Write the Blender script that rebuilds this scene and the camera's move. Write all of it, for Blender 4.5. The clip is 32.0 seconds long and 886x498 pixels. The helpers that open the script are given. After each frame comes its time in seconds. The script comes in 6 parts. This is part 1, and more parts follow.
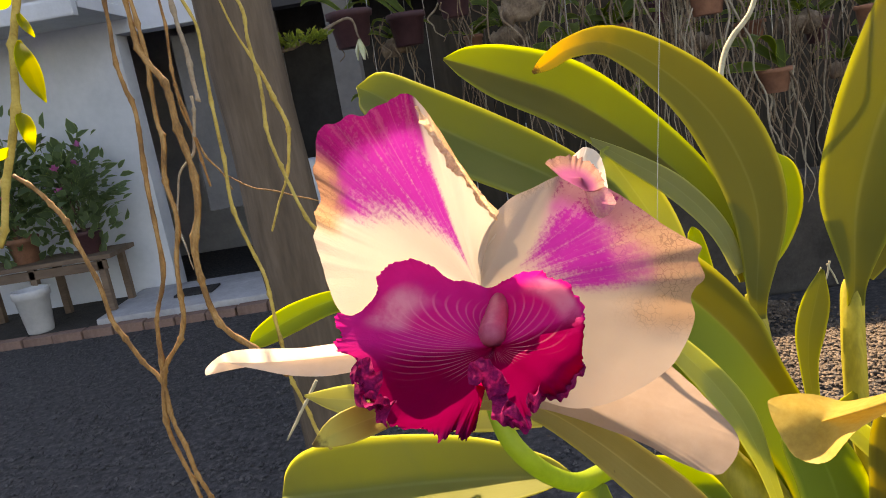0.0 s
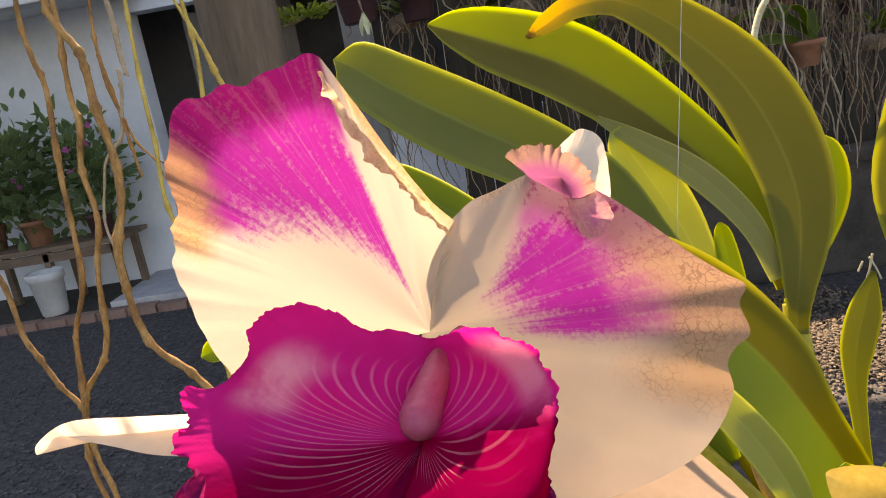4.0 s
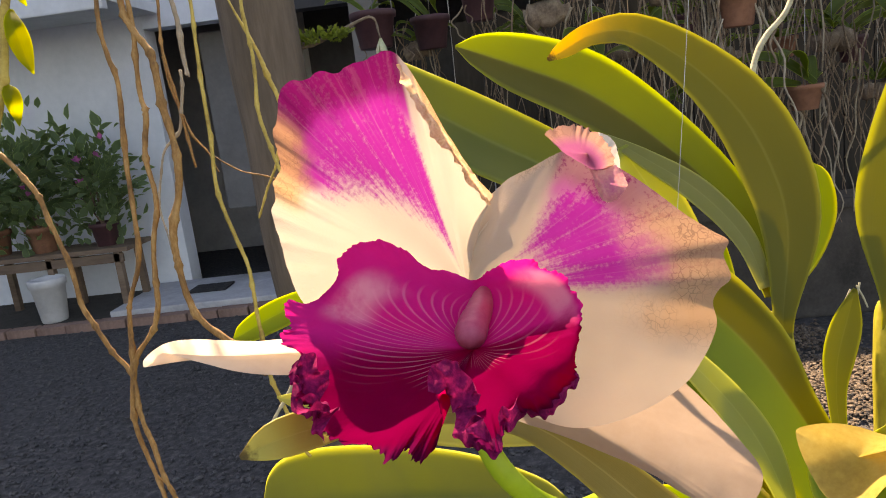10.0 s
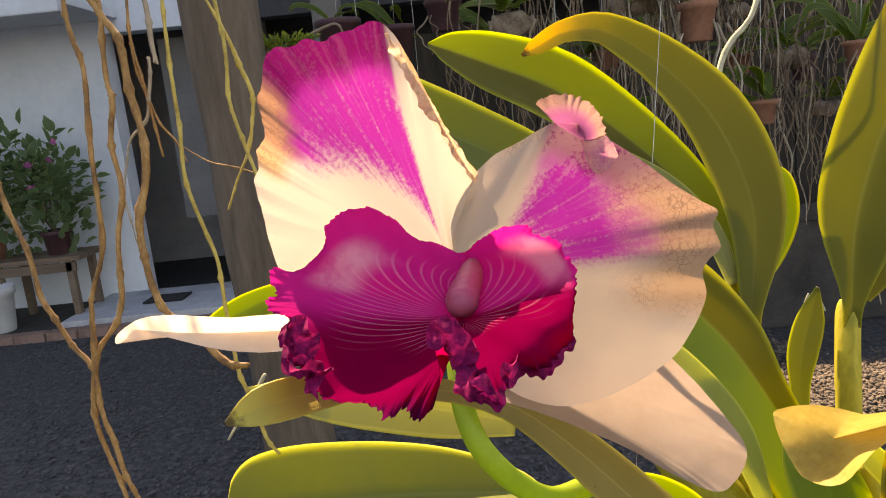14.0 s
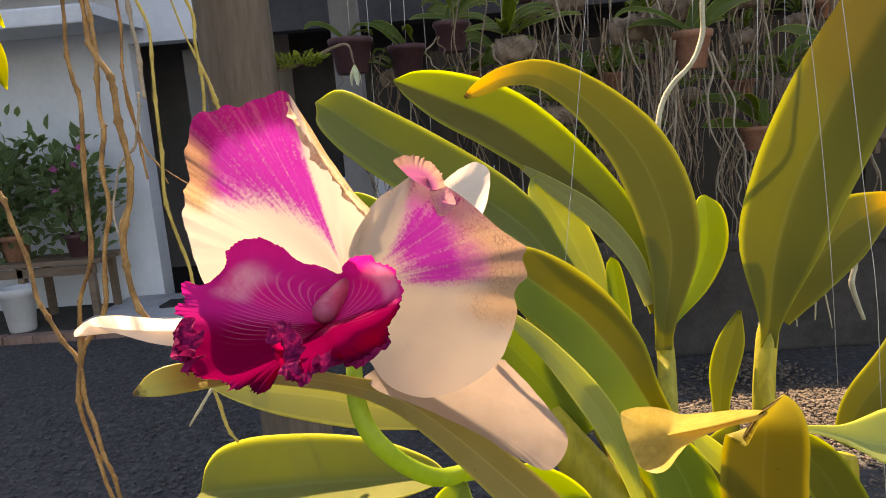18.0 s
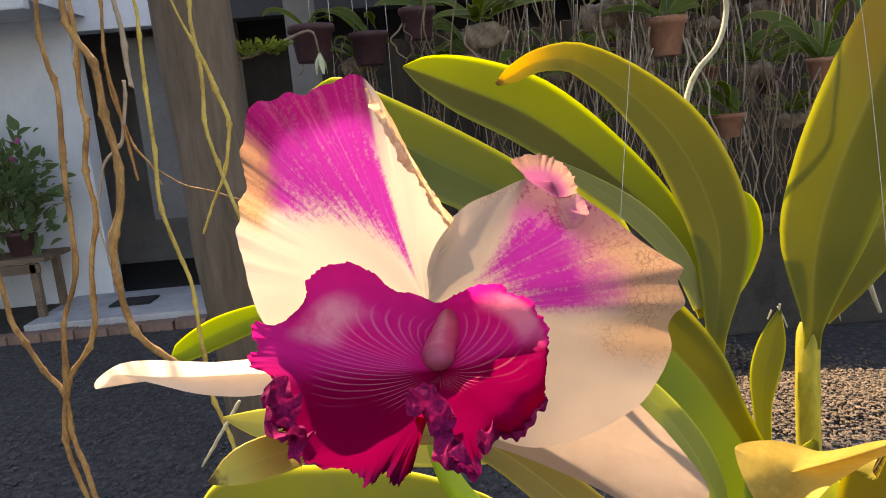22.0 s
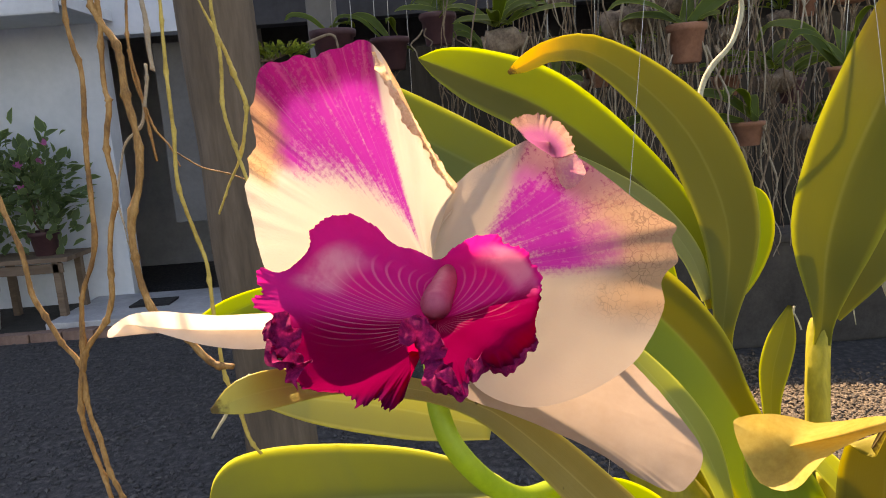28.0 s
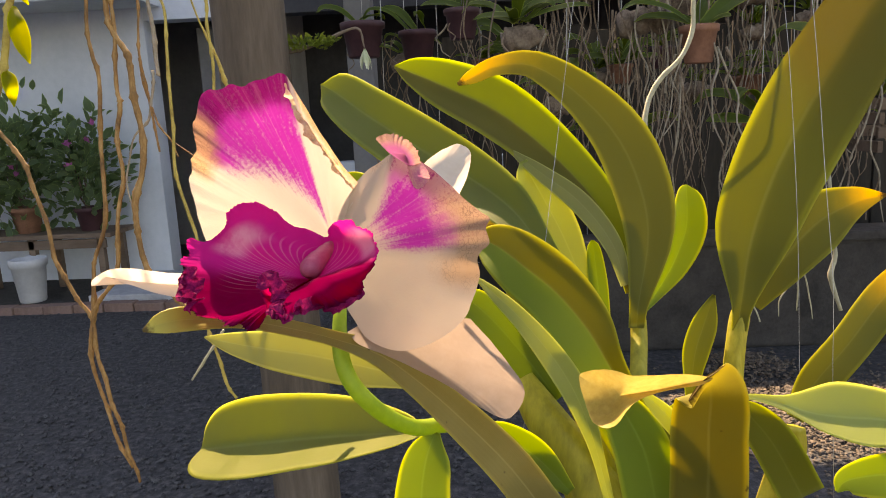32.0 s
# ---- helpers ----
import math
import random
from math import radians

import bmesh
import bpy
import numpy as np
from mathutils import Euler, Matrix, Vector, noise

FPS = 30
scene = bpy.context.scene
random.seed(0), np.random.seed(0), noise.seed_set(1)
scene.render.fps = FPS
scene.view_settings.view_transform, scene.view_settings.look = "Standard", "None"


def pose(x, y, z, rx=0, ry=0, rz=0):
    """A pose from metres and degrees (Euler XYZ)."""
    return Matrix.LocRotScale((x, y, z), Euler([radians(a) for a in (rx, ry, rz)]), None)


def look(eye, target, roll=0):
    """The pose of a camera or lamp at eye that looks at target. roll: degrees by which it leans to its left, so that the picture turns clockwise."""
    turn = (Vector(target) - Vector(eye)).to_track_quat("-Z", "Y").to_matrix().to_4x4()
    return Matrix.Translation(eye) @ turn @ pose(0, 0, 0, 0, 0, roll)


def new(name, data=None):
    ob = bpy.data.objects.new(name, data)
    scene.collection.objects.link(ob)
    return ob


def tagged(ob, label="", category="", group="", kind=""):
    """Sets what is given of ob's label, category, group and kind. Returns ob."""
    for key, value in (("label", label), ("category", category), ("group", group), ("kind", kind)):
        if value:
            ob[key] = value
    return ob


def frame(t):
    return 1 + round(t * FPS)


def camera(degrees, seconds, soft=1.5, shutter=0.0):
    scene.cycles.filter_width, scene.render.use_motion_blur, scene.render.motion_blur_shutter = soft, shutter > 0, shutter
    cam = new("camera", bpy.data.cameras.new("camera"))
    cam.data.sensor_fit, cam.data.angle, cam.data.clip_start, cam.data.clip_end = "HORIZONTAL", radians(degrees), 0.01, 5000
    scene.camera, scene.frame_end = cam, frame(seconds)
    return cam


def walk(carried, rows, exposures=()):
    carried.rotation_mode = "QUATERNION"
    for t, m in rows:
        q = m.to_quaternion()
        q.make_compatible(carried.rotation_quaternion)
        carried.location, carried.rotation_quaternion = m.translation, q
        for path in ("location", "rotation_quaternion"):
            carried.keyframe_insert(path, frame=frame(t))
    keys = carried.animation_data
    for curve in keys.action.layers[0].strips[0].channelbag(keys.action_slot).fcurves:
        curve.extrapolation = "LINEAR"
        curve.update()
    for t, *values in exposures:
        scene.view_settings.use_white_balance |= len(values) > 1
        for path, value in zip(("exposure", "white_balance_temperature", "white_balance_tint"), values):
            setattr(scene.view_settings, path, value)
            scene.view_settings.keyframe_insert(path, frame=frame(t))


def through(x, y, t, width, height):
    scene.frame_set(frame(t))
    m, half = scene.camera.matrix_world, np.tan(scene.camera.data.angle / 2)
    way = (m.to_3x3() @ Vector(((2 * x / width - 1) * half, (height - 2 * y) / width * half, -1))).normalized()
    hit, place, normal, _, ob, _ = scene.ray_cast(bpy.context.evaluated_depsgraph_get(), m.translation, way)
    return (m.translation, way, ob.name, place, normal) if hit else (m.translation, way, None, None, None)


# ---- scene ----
cam = camera(63.5, 32.0, soft=1.0)
PATH = [
    (0.0, pose(0.0473, 0.0054, 1.3289, 77.23, 9.13, 0.56)),
    (0.5, pose(0.0428, 0.0333, 1.3307, 75.36, 11.87, -2.43)),
    (1.0, pose(0.0445, 0.0947, 1.3329, 75.31, 11.33, -3.72)),
    (1.5, pose(0.0641, 0.0888, 1.3672, 74.18, 12.64, -3.30)),
    (2.0, pose(0.0693, 0.1114, 1.3425, 75.16, 11.59, -2.54)),
    (2.5, pose(0.1071, 0.0936, 1.3245, 73.87, 13.21, -1.23)),
    (3.0, pose(0.1099, 0.1046, 1.2948, 74.86, 11.12, -0.10)),
    (3.5, pose(0.1030, 0.0998, 1.2969, 75.56, 9.58, 0.54)),
    (4.0, pose(0.0725, 0.0976, 1.3184, 75.84, 9.54, 2.00)),
    (4.5, pose(0.0629, 0.0919, 1.3418, 76.34, 8.84, 1.64)),
    (6.5, pose(0.0163, 0.0684, 1.3025, 76.70, 7.89, 0.27)),
    (7.0, pose(0.0150, 0.0540, 1.3095, 77.26, 8.07, 0.23)),
    (7.5, pose(0.0176, 0.0524, 1.3177, 77.52, 7.62, -0.69)),
    (8.0, pose(0.0518, 0.0497, 1.2999, 77.70, 8.44, -0.20)),
    (8.5, pose(0.0739, 0.0482, 1.2911, 77.26, 7.88, -1.13)),
    (9.0, pose(0.0682, 0.0360, 1.3102, 78.06, 7.84, 0.94)),
    (9.5, pose(0.0610, 0.0497, 1.3130, 78.30, 7.27, 2.08)),
    (10.0, pose(0.0575, 0.0450, 1.3096, 78.22, 6.87, 2.52)),
    (10.5, pose(0.0828, 0.0425, 1.3046, 78.18, 6.37, 4.33)),
    (11.0, pose(0.0773, 0.0349, 1.2989, 78.42, 5.96, 3.14)),
    (11.5, pose(0.0835, 0.0257, 1.3033, 78.38, 6.10, 4.25)),
    (12.0, pose(0.0725, 0.0178, 1.3008, 78.41, 5.43, 2.71)),
    (12.5, pose(0.0584, 0.0127, 1.3118, 79.08, 5.25, 2.70)),
    (13.0, pose(0.0466, 0.0156, 1.3018, 79.03, 5.77, 1.50)),
    (13.5, pose(0.0431, 0.0253, 1.3249, 79.34, 5.15, -0.04)),
    (14.0, pose(0.0470, 0.0460, 1.2965, 78.94, 5.83, -0.49)),
    (14.5, pose(0.0574, 0.0415, 1.2995, 78.69, 5.11, -2.52)),
    (16.5, pose(0.0669, 0.0226, 1.3062, 79.22, 4.70, -0.31)),
    (17.0, pose(0.0665, 0.0228, 1.3205, 79.24, 4.60, -0.33)),
    (17.5, pose(0.0782, 0.0122, 1.3211, 80.39, 5.14, 1.74)),
    (18.0, pose(0.1061, -0.0189, 1.3086, 80.09, 4.53, 1.32)),
    (18.5, pose(0.1171, -0.0438, 1.3088, 80.17, 4.47, 0.68)),
    (19.0, pose(0.0756, -0.0202, 1.3124, 79.72, 4.25, -0.16)),
    (19.5, pose(0.0420, 0.0100, 1.3049, 79.14, 4.08, -1.47)),
    (20.0, pose(0.0273, 0.0417, 1.3041, 78.82, 4.66, -3.05)),
    (20.5, pose(0.0198, 0.0507, 1.3154, 78.81, 4.33, -4.25)),
    (21.0, pose(0.0254, 0.0553, 1.3134, 78.60, 4.83, -3.81)),
    (21.5, pose(0.0275, 0.0546, 1.3107, 78.70, 4.85, -4.09)),
    (22.0, pose(0.0467, 0.0417, 1.3139, 78.95, 4.94, -2.65)),
    (22.5, pose(0.0618, 0.0236, 1.3346, 79.52, 4.36, -2.03)),
    (23.0, pose(0.0572, 0.0192, 1.3055, 79.09, 4.31, -1.28)),
    (23.5, pose(0.0561, 0.0052, 1.3000, 79.13, 4.14, 0.51)),
    (24.0, pose(0.0377, 0.0058, 1.3016, 78.54, 2.90, -1.80)),
    (24.5, pose(0.0400, 0.0287, 1.2995, 78.37, 3.38, -0.38)),
    (25.0, pose(0.0414, 0.0324, 1.3003, 79.01, 3.12, -1.98)),
    (25.5, pose(0.0415, 0.0387, 1.3067, 79.89, 3.88, -1.09)),
    (27.5, pose(0.0368, 0.0435, 1.3041, 79.65, 3.67, -1.90)),
    (28.0, pose(0.0511, 0.0308, 1.2973, 79.84, 4.18, -1.02)),
    (28.5, pose(0.0555, 0.0074, 1.3065, 79.29, 3.99, -1.62)),
    (29.0, pose(0.0609, 0.0200, 1.3025, 78.23, 4.17, -0.55)),
    (29.5, pose(0.0567, 0.0508, 1.3197, 77.02, 4.16, -0.55)),
    (30.0, pose(0.0565, 0.0690, 1.3459, 75.65, 4.02, -0.44)),
    (30.5, pose(0.0548, 0.0907, 1.3247, 75.35, 4.20, 0.72)),
    (31.0, pose(0.0619, 0.0744, 1.3225, 75.50, 3.94, 0.53)),
    (31.5, pose(0.0787, 0.0263, 1.3185, 77.45, 3.48, 1.82)),
    (32.0, pose(0.1229, -0.0586, 1.3063, 79.10, 2.76, 2.30)),
]
walk(cam, PATH, [(0.0, 1.82, 9100, 21), (32.0, 1.82, 9100, 21)])

# ---- world and sun ----
SUN_TO = Vector((-0.245, 0.65, 0.72)).normalized()
world = bpy.data.worlds.new("sky")
scene.world = world
world.use_nodes = True
wn = world.node_tree
sky = wn.nodes.new("ShaderNodeTexSky")
sky.sky_type, sky.sun_disc = "NISHITA", False
sky.sun_elevation = math.asin(SUN_TO.z)
sky.sun_rotation = math.atan2(SUN_TO.x, SUN_TO.y)
wn.links.new(sky.outputs[0], wn.nodes["Background"].inputs[0])
wn.nodes["Background"].inputs[1].default_value = 0.15
sun = new("sun", bpy.data.lights.new("sun", "SUN"))
sun.data.energy, sun.data.angle, sun.data.color = 5.0, radians(0.6), (1.0, 0.88, 0.70)
sun.matrix_world = look(SUN_TO * 20, (0, 0, 0))

# ---- materials ----
def mat(name):
    m = bpy.data.materials.new(name)
    m.use_nodes = True
    nt = m.node_tree
    nt.nodes.clear()
    return m, nt


def nd(nt, kind, **props):
    n = nt.nodes.new("ShaderNode" + kind)
    for k, v in props.items():
        n.inputs[k].default_value = v
    return n


def lk(nt, a, b):
    nt.links.new(a, b)


def ramp(nt, fac, stops):
    r = nt.nodes.new("ShaderNodeValToRGB")
    el = r.color_ramp.elements
    while len(el) < len(stops):
        el.new(0.5)
    for e, (p, c) in zip(el, stops):
        e.position, e.color = p, (*c, 1)
    lk(nt, fac, r.inputs[0])
    return r.outputs[0]


def calc(nt, op, a, b=0.0, clamp=False):
    n = nt.nodes.new("ShaderNodeMath")
    n.operation, n.use_clamp = op, clamp
    for i, v in enumerate((a, b)):
        if isinstance(v, (int, float)):
            n.inputs[i].default_value = v
        else:
            lk(nt, v, n.inputs[i])
    return n.outputs[0]


def step(nt, v, lo, hi, a=0.0, b=1.0):
    n = nt.nodes.new("ShaderNodeMapRange")
    n.interpolation_type = "SMOOTHSTEP"
    lk(nt, v, n.inputs[0])
    for i, x in enumerate((lo, hi, a, b)):
        n.inputs[i + 1].default_value = x
    return n.outputs[0]


def mix(nt, fac, a, b, mode="MIX"):
    n = nt.nodes.new("ShaderNodeMix")
    n.data_type, n.blend_type = "RGBA", mode
    for sock, v in ((n.inputs[0], fac), (n.inputs[6], a), (n.inputs[7], b)):
        if isinstance(v, tuple):
            sock.default_value = (*v, 1)
        elif isinstance(v, (int, float)):
            sock.default_value = v
        else:
            lk(nt, v, sock)
    return n.outputs[2]


def noise_tex(nt, scale, detail=4.0, rough=0.55, coords="Object", stretch=None):
    tc = nt.nodes.new("ShaderNodeTexCoord")
    src = tc.outputs[coords]
    if stretch:
        mp = nt.nodes.new("ShaderNodeMapping")
        mp.inputs["Scale"].default_value = stretch
        lk(nt, src, mp.inputs[0])
        src = mp.outputs[0]
    n = nd(nt, "TexNoise", Scale=scale, Detail=detail, Roughness=rough)
    lk(nt, src, n.inputs["Vector"])
    return n.outputs[0]


def bump(nt, height, strength, dist):
    b = nd(nt, "Bump", Strength=strength, Distance=dist)
    lk(nt, height, b.inputs["Height"])
    return b.outputs[0]


def surface(nt, color, rough=0.6, normal=None, through=0.0, through_color=None, metal=0.0, spec=0.5, sheen=0.0):
    """Principled surface, with a share of light that passes through thin tissue."""
    p = nd(nt, "BsdfPrincipled", Metallic=metal)
    p.inputs["Specular IOR Level"].default_value = spec
    p.inputs["Sheen Weight"].default_value = sheen
    if isinstance(color, tuple):
        p.inputs["Base Color"].default_value = (*color, 1)
    else:
        lk(nt, color, p.inputs["Base Color"])
    if isinstance(rough, (int, float)):
        p.inputs["Roughness"].default_value = rough
    else:
        lk(nt, rough, p.inputs["Roughness"])
    if normal:
        lk(nt, normal, p.inputs["Normal"])
    out = nt.nodes.new("ShaderNodeOutputMaterial")
    if through:
        t = nt.nodes.new("ShaderNodeBsdfTranslucent")
        c = through_color if through_color is not None else color
        if isinstance(c, tuple):
            t.inputs[0].default_value = (*c, 1)
        else:
            lk(nt, c, t.inputs[0])
        m = nt.nodes.new("ShaderNodeMixShader")
        m.inputs[0].default_value = through
        lk(nt, p.outputs[0], m.inputs[1])
        lk(nt, t.outputs[0], m.inputs[2])
        lk(nt, m.outputs[0], out.inputs[0])
    else:
        lk(nt, p.outputs[0], out.inputs[0])


def plain(name, stops, scale, rough=0.7, bump_scale=0.0, bump_dist=0.002, through=0.0, metal=0.0, spec=0.4, stretch=None, strength=0.6):
    """Two or more colours mixed by noise at two scales, with a fine relief."""
    m, nt = mat(name)
    a = noise_tex(nt, scale, 6, 0.6, stretch=stretch)
    b = noise_tex(nt, scale * 7, 3, 0.6, stretch=stretch)
    v = calc(nt, "ADD", calc(nt, "MULTIPLY", a, 0.7), calc(nt, "MULTIPLY", b, 0.3))
    n = len(stops)
    col = ramp(nt, v, [(0.34 + 0.32 * i / max(1, n - 1), c) for i, c in enumerate(stops)])
    nrm = bump(nt, noise_tex(nt, bump_scale, 5, 0.6, stretch=stretch), strength, bump_dist) if bump_scale else None
    surface(nt, col, rough, nrm, through, None, metal, spec)
    return m


def leaf_material(name, dark, light, glow, spots=0.0, tip=None, through=0.56, half=None):
    """Leathery orchid leaf: faint lengthwise veins, a paler midrib, blotches, and, where given, a yellowed end and one
    half toned as lit or shaded.
    """
    m, nt = mat(name)
    uv = nt.nodes.new("ShaderNodeUVMap")
    uv.uv_map = "UVMap"
    sp = nt.nodes.new("ShaderNodeSeparateXYZ")
    lk(nt, uv.outputs[0], sp.inputs[0])
    x, y = sp.outputs[0], sp.outputs[1]
    mp = nt.nodes.new("ShaderNodeMapping")
    mp.inputs["Scale"].default_value = (60, 2, 1)
    lk(nt, uv.outputs[0], mp.inputs[0])
    veins = nd(nt, "TexNoise", Scale=1.0, Detail=2.0)
    lk(nt, mp.outputs[0], veins.inputs["Vector"])
    blot = noise_tex(nt, 15, 6, 0.62)
    fine = noise_tex(nt, 420, 3, 0.6)
    v = calc(nt, "ADD", calc(nt, "MULTIPLY", blot, 0.75), calc(nt, "MULTIPLY", veins.outputs[0], 0.25))
    col = ramp(nt, v, [(0.36, dark), (0.62, light)])
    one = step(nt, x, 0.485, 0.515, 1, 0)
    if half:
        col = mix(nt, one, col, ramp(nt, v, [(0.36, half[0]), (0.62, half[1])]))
    rib = step(nt, calc(nt, "ABSOLUTE", calc(nt, "SUBTRACT", x, 0.5)), 0.004, 0.03, 0.45, 0.0)
    col = mix(nt, rib, col, tuple(min(1, c * 1.5 + 0.03) for c in light))
    # Pale margin, with the glow of light through the thin edge coloured in
    margin = step(nt, calc(nt, "ABSOLUTE", calc(nt, "SUBTRACT", x, 0.5)), 0.465, 0.497, 0, 0.8)
    col = mix(nt, margin, col, (0.40, 0.38, 0.07))
    thr = mix(nt, v, tuple(c * 1.0 for c in glow), tuple(c * 0.45 for c in glow))
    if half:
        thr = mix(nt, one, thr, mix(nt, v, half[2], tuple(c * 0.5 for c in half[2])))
    thin = step(nt, calc(nt, "ABSOLUTE", calc(nt, "SUBTRACT", x, 0.5)), 0.40, 0.49, 0, 0.9)
    thr = mix(nt, thin, thr, tuple(min(1.0, c * 1.9) for c in glow))
    if tip:
        at, tip_col = tip
        wob = calc(nt, "ADD", y, calc(nt, "MULTIPLY", calc(nt, "SUBTRACT", blot, 0.5), 0.25))
        f = step(nt, wob, at - 0.14, at + 0.14)
        col = mix(nt, f, col, tip_col)
        thr = mix(nt, f, thr, tuple(min(1, c * 1.4) for c in tip_col))
        burnt = calc(nt, "MULTIPLY", step(nt, calc(nt, "ADD", y, calc(nt, "MULTIPLY", calc(nt, "SUBTRACT", fine, 0.5), 0.12)), 0.93, 0.99), 0.85)
        col = mix(nt, burnt, col, (0.07, 0.035, 0.012))
        thr = mix(nt, burnt, thr, (0.09, 0.04, 0.012))
    if spots:
        sv = noise_tex(nt, 95, 2, 0.5)
        f = step(nt, sv, 0.72 - spots * 0.08, 0.78 - spots * 0.08, 0, 0.85)
        col = mix(nt, f, col, (0.03, 0.018, 0.01))
        thr = mix(nt, f, thr, (0.05, 0.02, 0.01))
    h = calc(nt, "ADD", calc(nt, "MULTIPLY", veins.outputs[0], 0.6), calc(nt, "MULTIPLY", fine, 0.4))
    surface(nt, col, step(nt, blot, 0.3, 0.7, 0.45, 0.62), bump(nt, h, 0.35, 0.0006), through, thr, 0, 0.24)
    return m


GREEN = leaf_material("leaf_green", (0.12, 0.19, 0.02), (0.20, 0.28, 0.035), (0.56, 0.68, 0.06))
OLIVE = leaf_material("leaf_olive", (0.16, 0.165, 0.02), (0.23, 0.225, 0.035), (0.42, 0.44, 0.04))
OLIVE_TIP = leaf_material("leaf_yellow_tip", (0.14, 0.135, 0.017), (0.20, 0.19, 0.03), (0.35, 0.345, 0.035), 0.0, (0.76, (0.60, 0.42, 0.02)))
OLIVE_TOP = leaf_material("leaf_bronzed", (0.15, 0.15, 0.018), (0.21, 0.20, 0.03), (0.37, 0.375, 0.035), 0.0, (0.62, (0.20, 0.165, 0.02)))
YELLOW = leaf_material("leaf_yellowing", (0.36, 0.30, 0.05), (0.50, 0.40, 0.08), (0.80, 0.62, 0.10), 0.15, (0.62, (0.74, 0.52, 0.15)))
LEAF_END = plain("leaf_end_yellow", [(0.34, 0.225, 0.05), (0.46, 0.33, 0.075), (0.53, 0.40, 0.11)], 45, 0.6, 240, 0.0005, 0.4, spec=0.25)
CURLED = leaf_material("leaf_curled", (0.12, 0.105, 0.014), (0.18, 0.155, 0.02), (0.34, 0.30, 0.03), 0.15, (0.80, (0.42, 0.36, 0.06)))
# Olive leaf under the lip: shaded front and lit end put into the colour
OLIVE_SHADE = leaf_material("leaf_olive_shade", (0.17, 0.135, 0.035), (0.25, 0.20, 0.06), (0.48, 0.40, 0.06), 0.1, (0.80, (0.42, 0.36, 0.07)), through=0.22)
STRAW = leaf_material("leaf_straw", (0.25, 0.255, 0.08), (0.35, 0.345, 0.13), (0.66, 0.66, 0.20))
MOSS = leaf_material("leaf_moss", (0.18, 0.205, 0.05), (0.27, 0.28, 0.08), (0.56, 0.60, 0.09))
# Muted green; shade on the front of the leaf is part of this tone
DULL = leaf_material("leaf_dull", (0.12, 0.145, 0.03), (0.19, 0.21, 0.05), (0.50, 0.56, 0.07), through=0.45)
# One half coloured as lit and the other as shaded, for two folded leaves
HALVES_LIT = leaf_material("leaf_halves_lit", (0.17, 0.16, 0.018), (0.25, 0.22, 0.03), (0.43, 0.41, 0.035), half=((0.15, 0.21, 0.025), (0.24, 0.31, 0.045), (0.54, 0.66, 0.07)))
HALF_LIT = leaf_material("leaf_half_lit", (0.14, 0.18, 0.02), (0.21, 0.245, 0.03), (0.48, 0.55, 0.05), half=((0.15, 0.14, 0.03), (0.22, 0.20, 0.045), (0.30, 0.28, 0.04)))
PALE = leaf_material("leaf_pale", (0.28, 0.33, 0.08), (0.38, 0.42, 0.13), (0.76, 0.80, 0.16))
STALK = plain("stalk_green", [(0.26, 0.38, 0.03), (0.38, 0.50, 0.05)], 30, 0.42, 200, 0.0004, 0.5)
BULB = plain("pseudobulb", [(0.30, 0.28, 0.03), (0.50, 0.45, 0.05), (0.66, 0.58, 0.10)], 30, 0.5, 120, 0.0008, 0.4, stretch=(1, 1, 0.15))
ROOT = plain("root_bark", [(0.10, 0.046, 0.014), (0.25, 0.125, 0.034), (0.42, 0.245, 0.09)], 110, 0.7, 420, 0.0012, stretch=(1, 1, 0.35))
ROOT_YELLOW = plain("root_yellow", [(0.24, 0.16, 0.03), (0.40, 0.29, 0.06), (0.50, 0.38, 0.10)], 60, 0.7, 300, 0.0006)
ROOT_GREY = plain("root_grey", [(0.20, 0.16, 0.11), (0.36, 0.31, 0.23)], 70, 0.85, 260, 0.0008)
ROOT_WHITE = plain("root_white", [(0.24, 0.22, 0.13), (0.46, 0.43, 0.30)], 60, 0.8, 260, 0.0006)
WIRE = plain("galvanised_wire", [(0.35, 0.34, 0.32), (0.5, 0.5, 0.48)], 50, 0.4, metal=0.9)
SHEATH = plain("dry_sheath", [(0.30, 0.20, 0.12), (0.50, 0.36, 0.24), (0.60, 0.46, 0.34)], 60, 0.8, 200, 0.0008, 0.3)

# ---- mesh tools ----
def link_mesh(name, verts, faces, material, parent=None, uvs=None, smooth=True, label="", wrap=False):
    me = bpy.data.meshes.new(name)
    me.from_pydata(verts, [], faces)
    if uvs is not None:
        lay = me.uv_layers.new(name="UVMap")
        for lo in me.loops:
            lay.data[lo.index].uv = uvs[lo.vertex_index]
        for po in me.polygons:
            us = [lay.data[k].uv[0] for k in po.loop_indices]
            if max(us) - min(us) > 0.6 and len(us) == 4 and wrap:
                for k in po.loop_indices:
                    if lay.data[k].uv[0] < 0.5:
                        lay.data[k].uv = (lay.data[k].uv[0] + 1, lay.data[k].uv[1])
    if smooth:
        me.polygons.foreach_set("use_smooth", [True] * len(me.polygons))
    me.materials.append(material)
    me.update()
    ob = new(name, me)
    if parent:
        ob.parent = parent
    if label:
        ob["label"] = label
    return ob


def part(name, bm, material, parent=None, label="", smooth=False):
    me = bpy.data.meshes.new(name)
    bm.to_mesh(me)
    bm.free()
    me.materials.append(material)
    if smooth:
        me.polygons.foreach_set("use_smooth", [True] * len(me.polygons))
    ob = new(name, me)
    if parent:
        ob.parent = parent
    if label:
        ob["label"] = label
    return ob


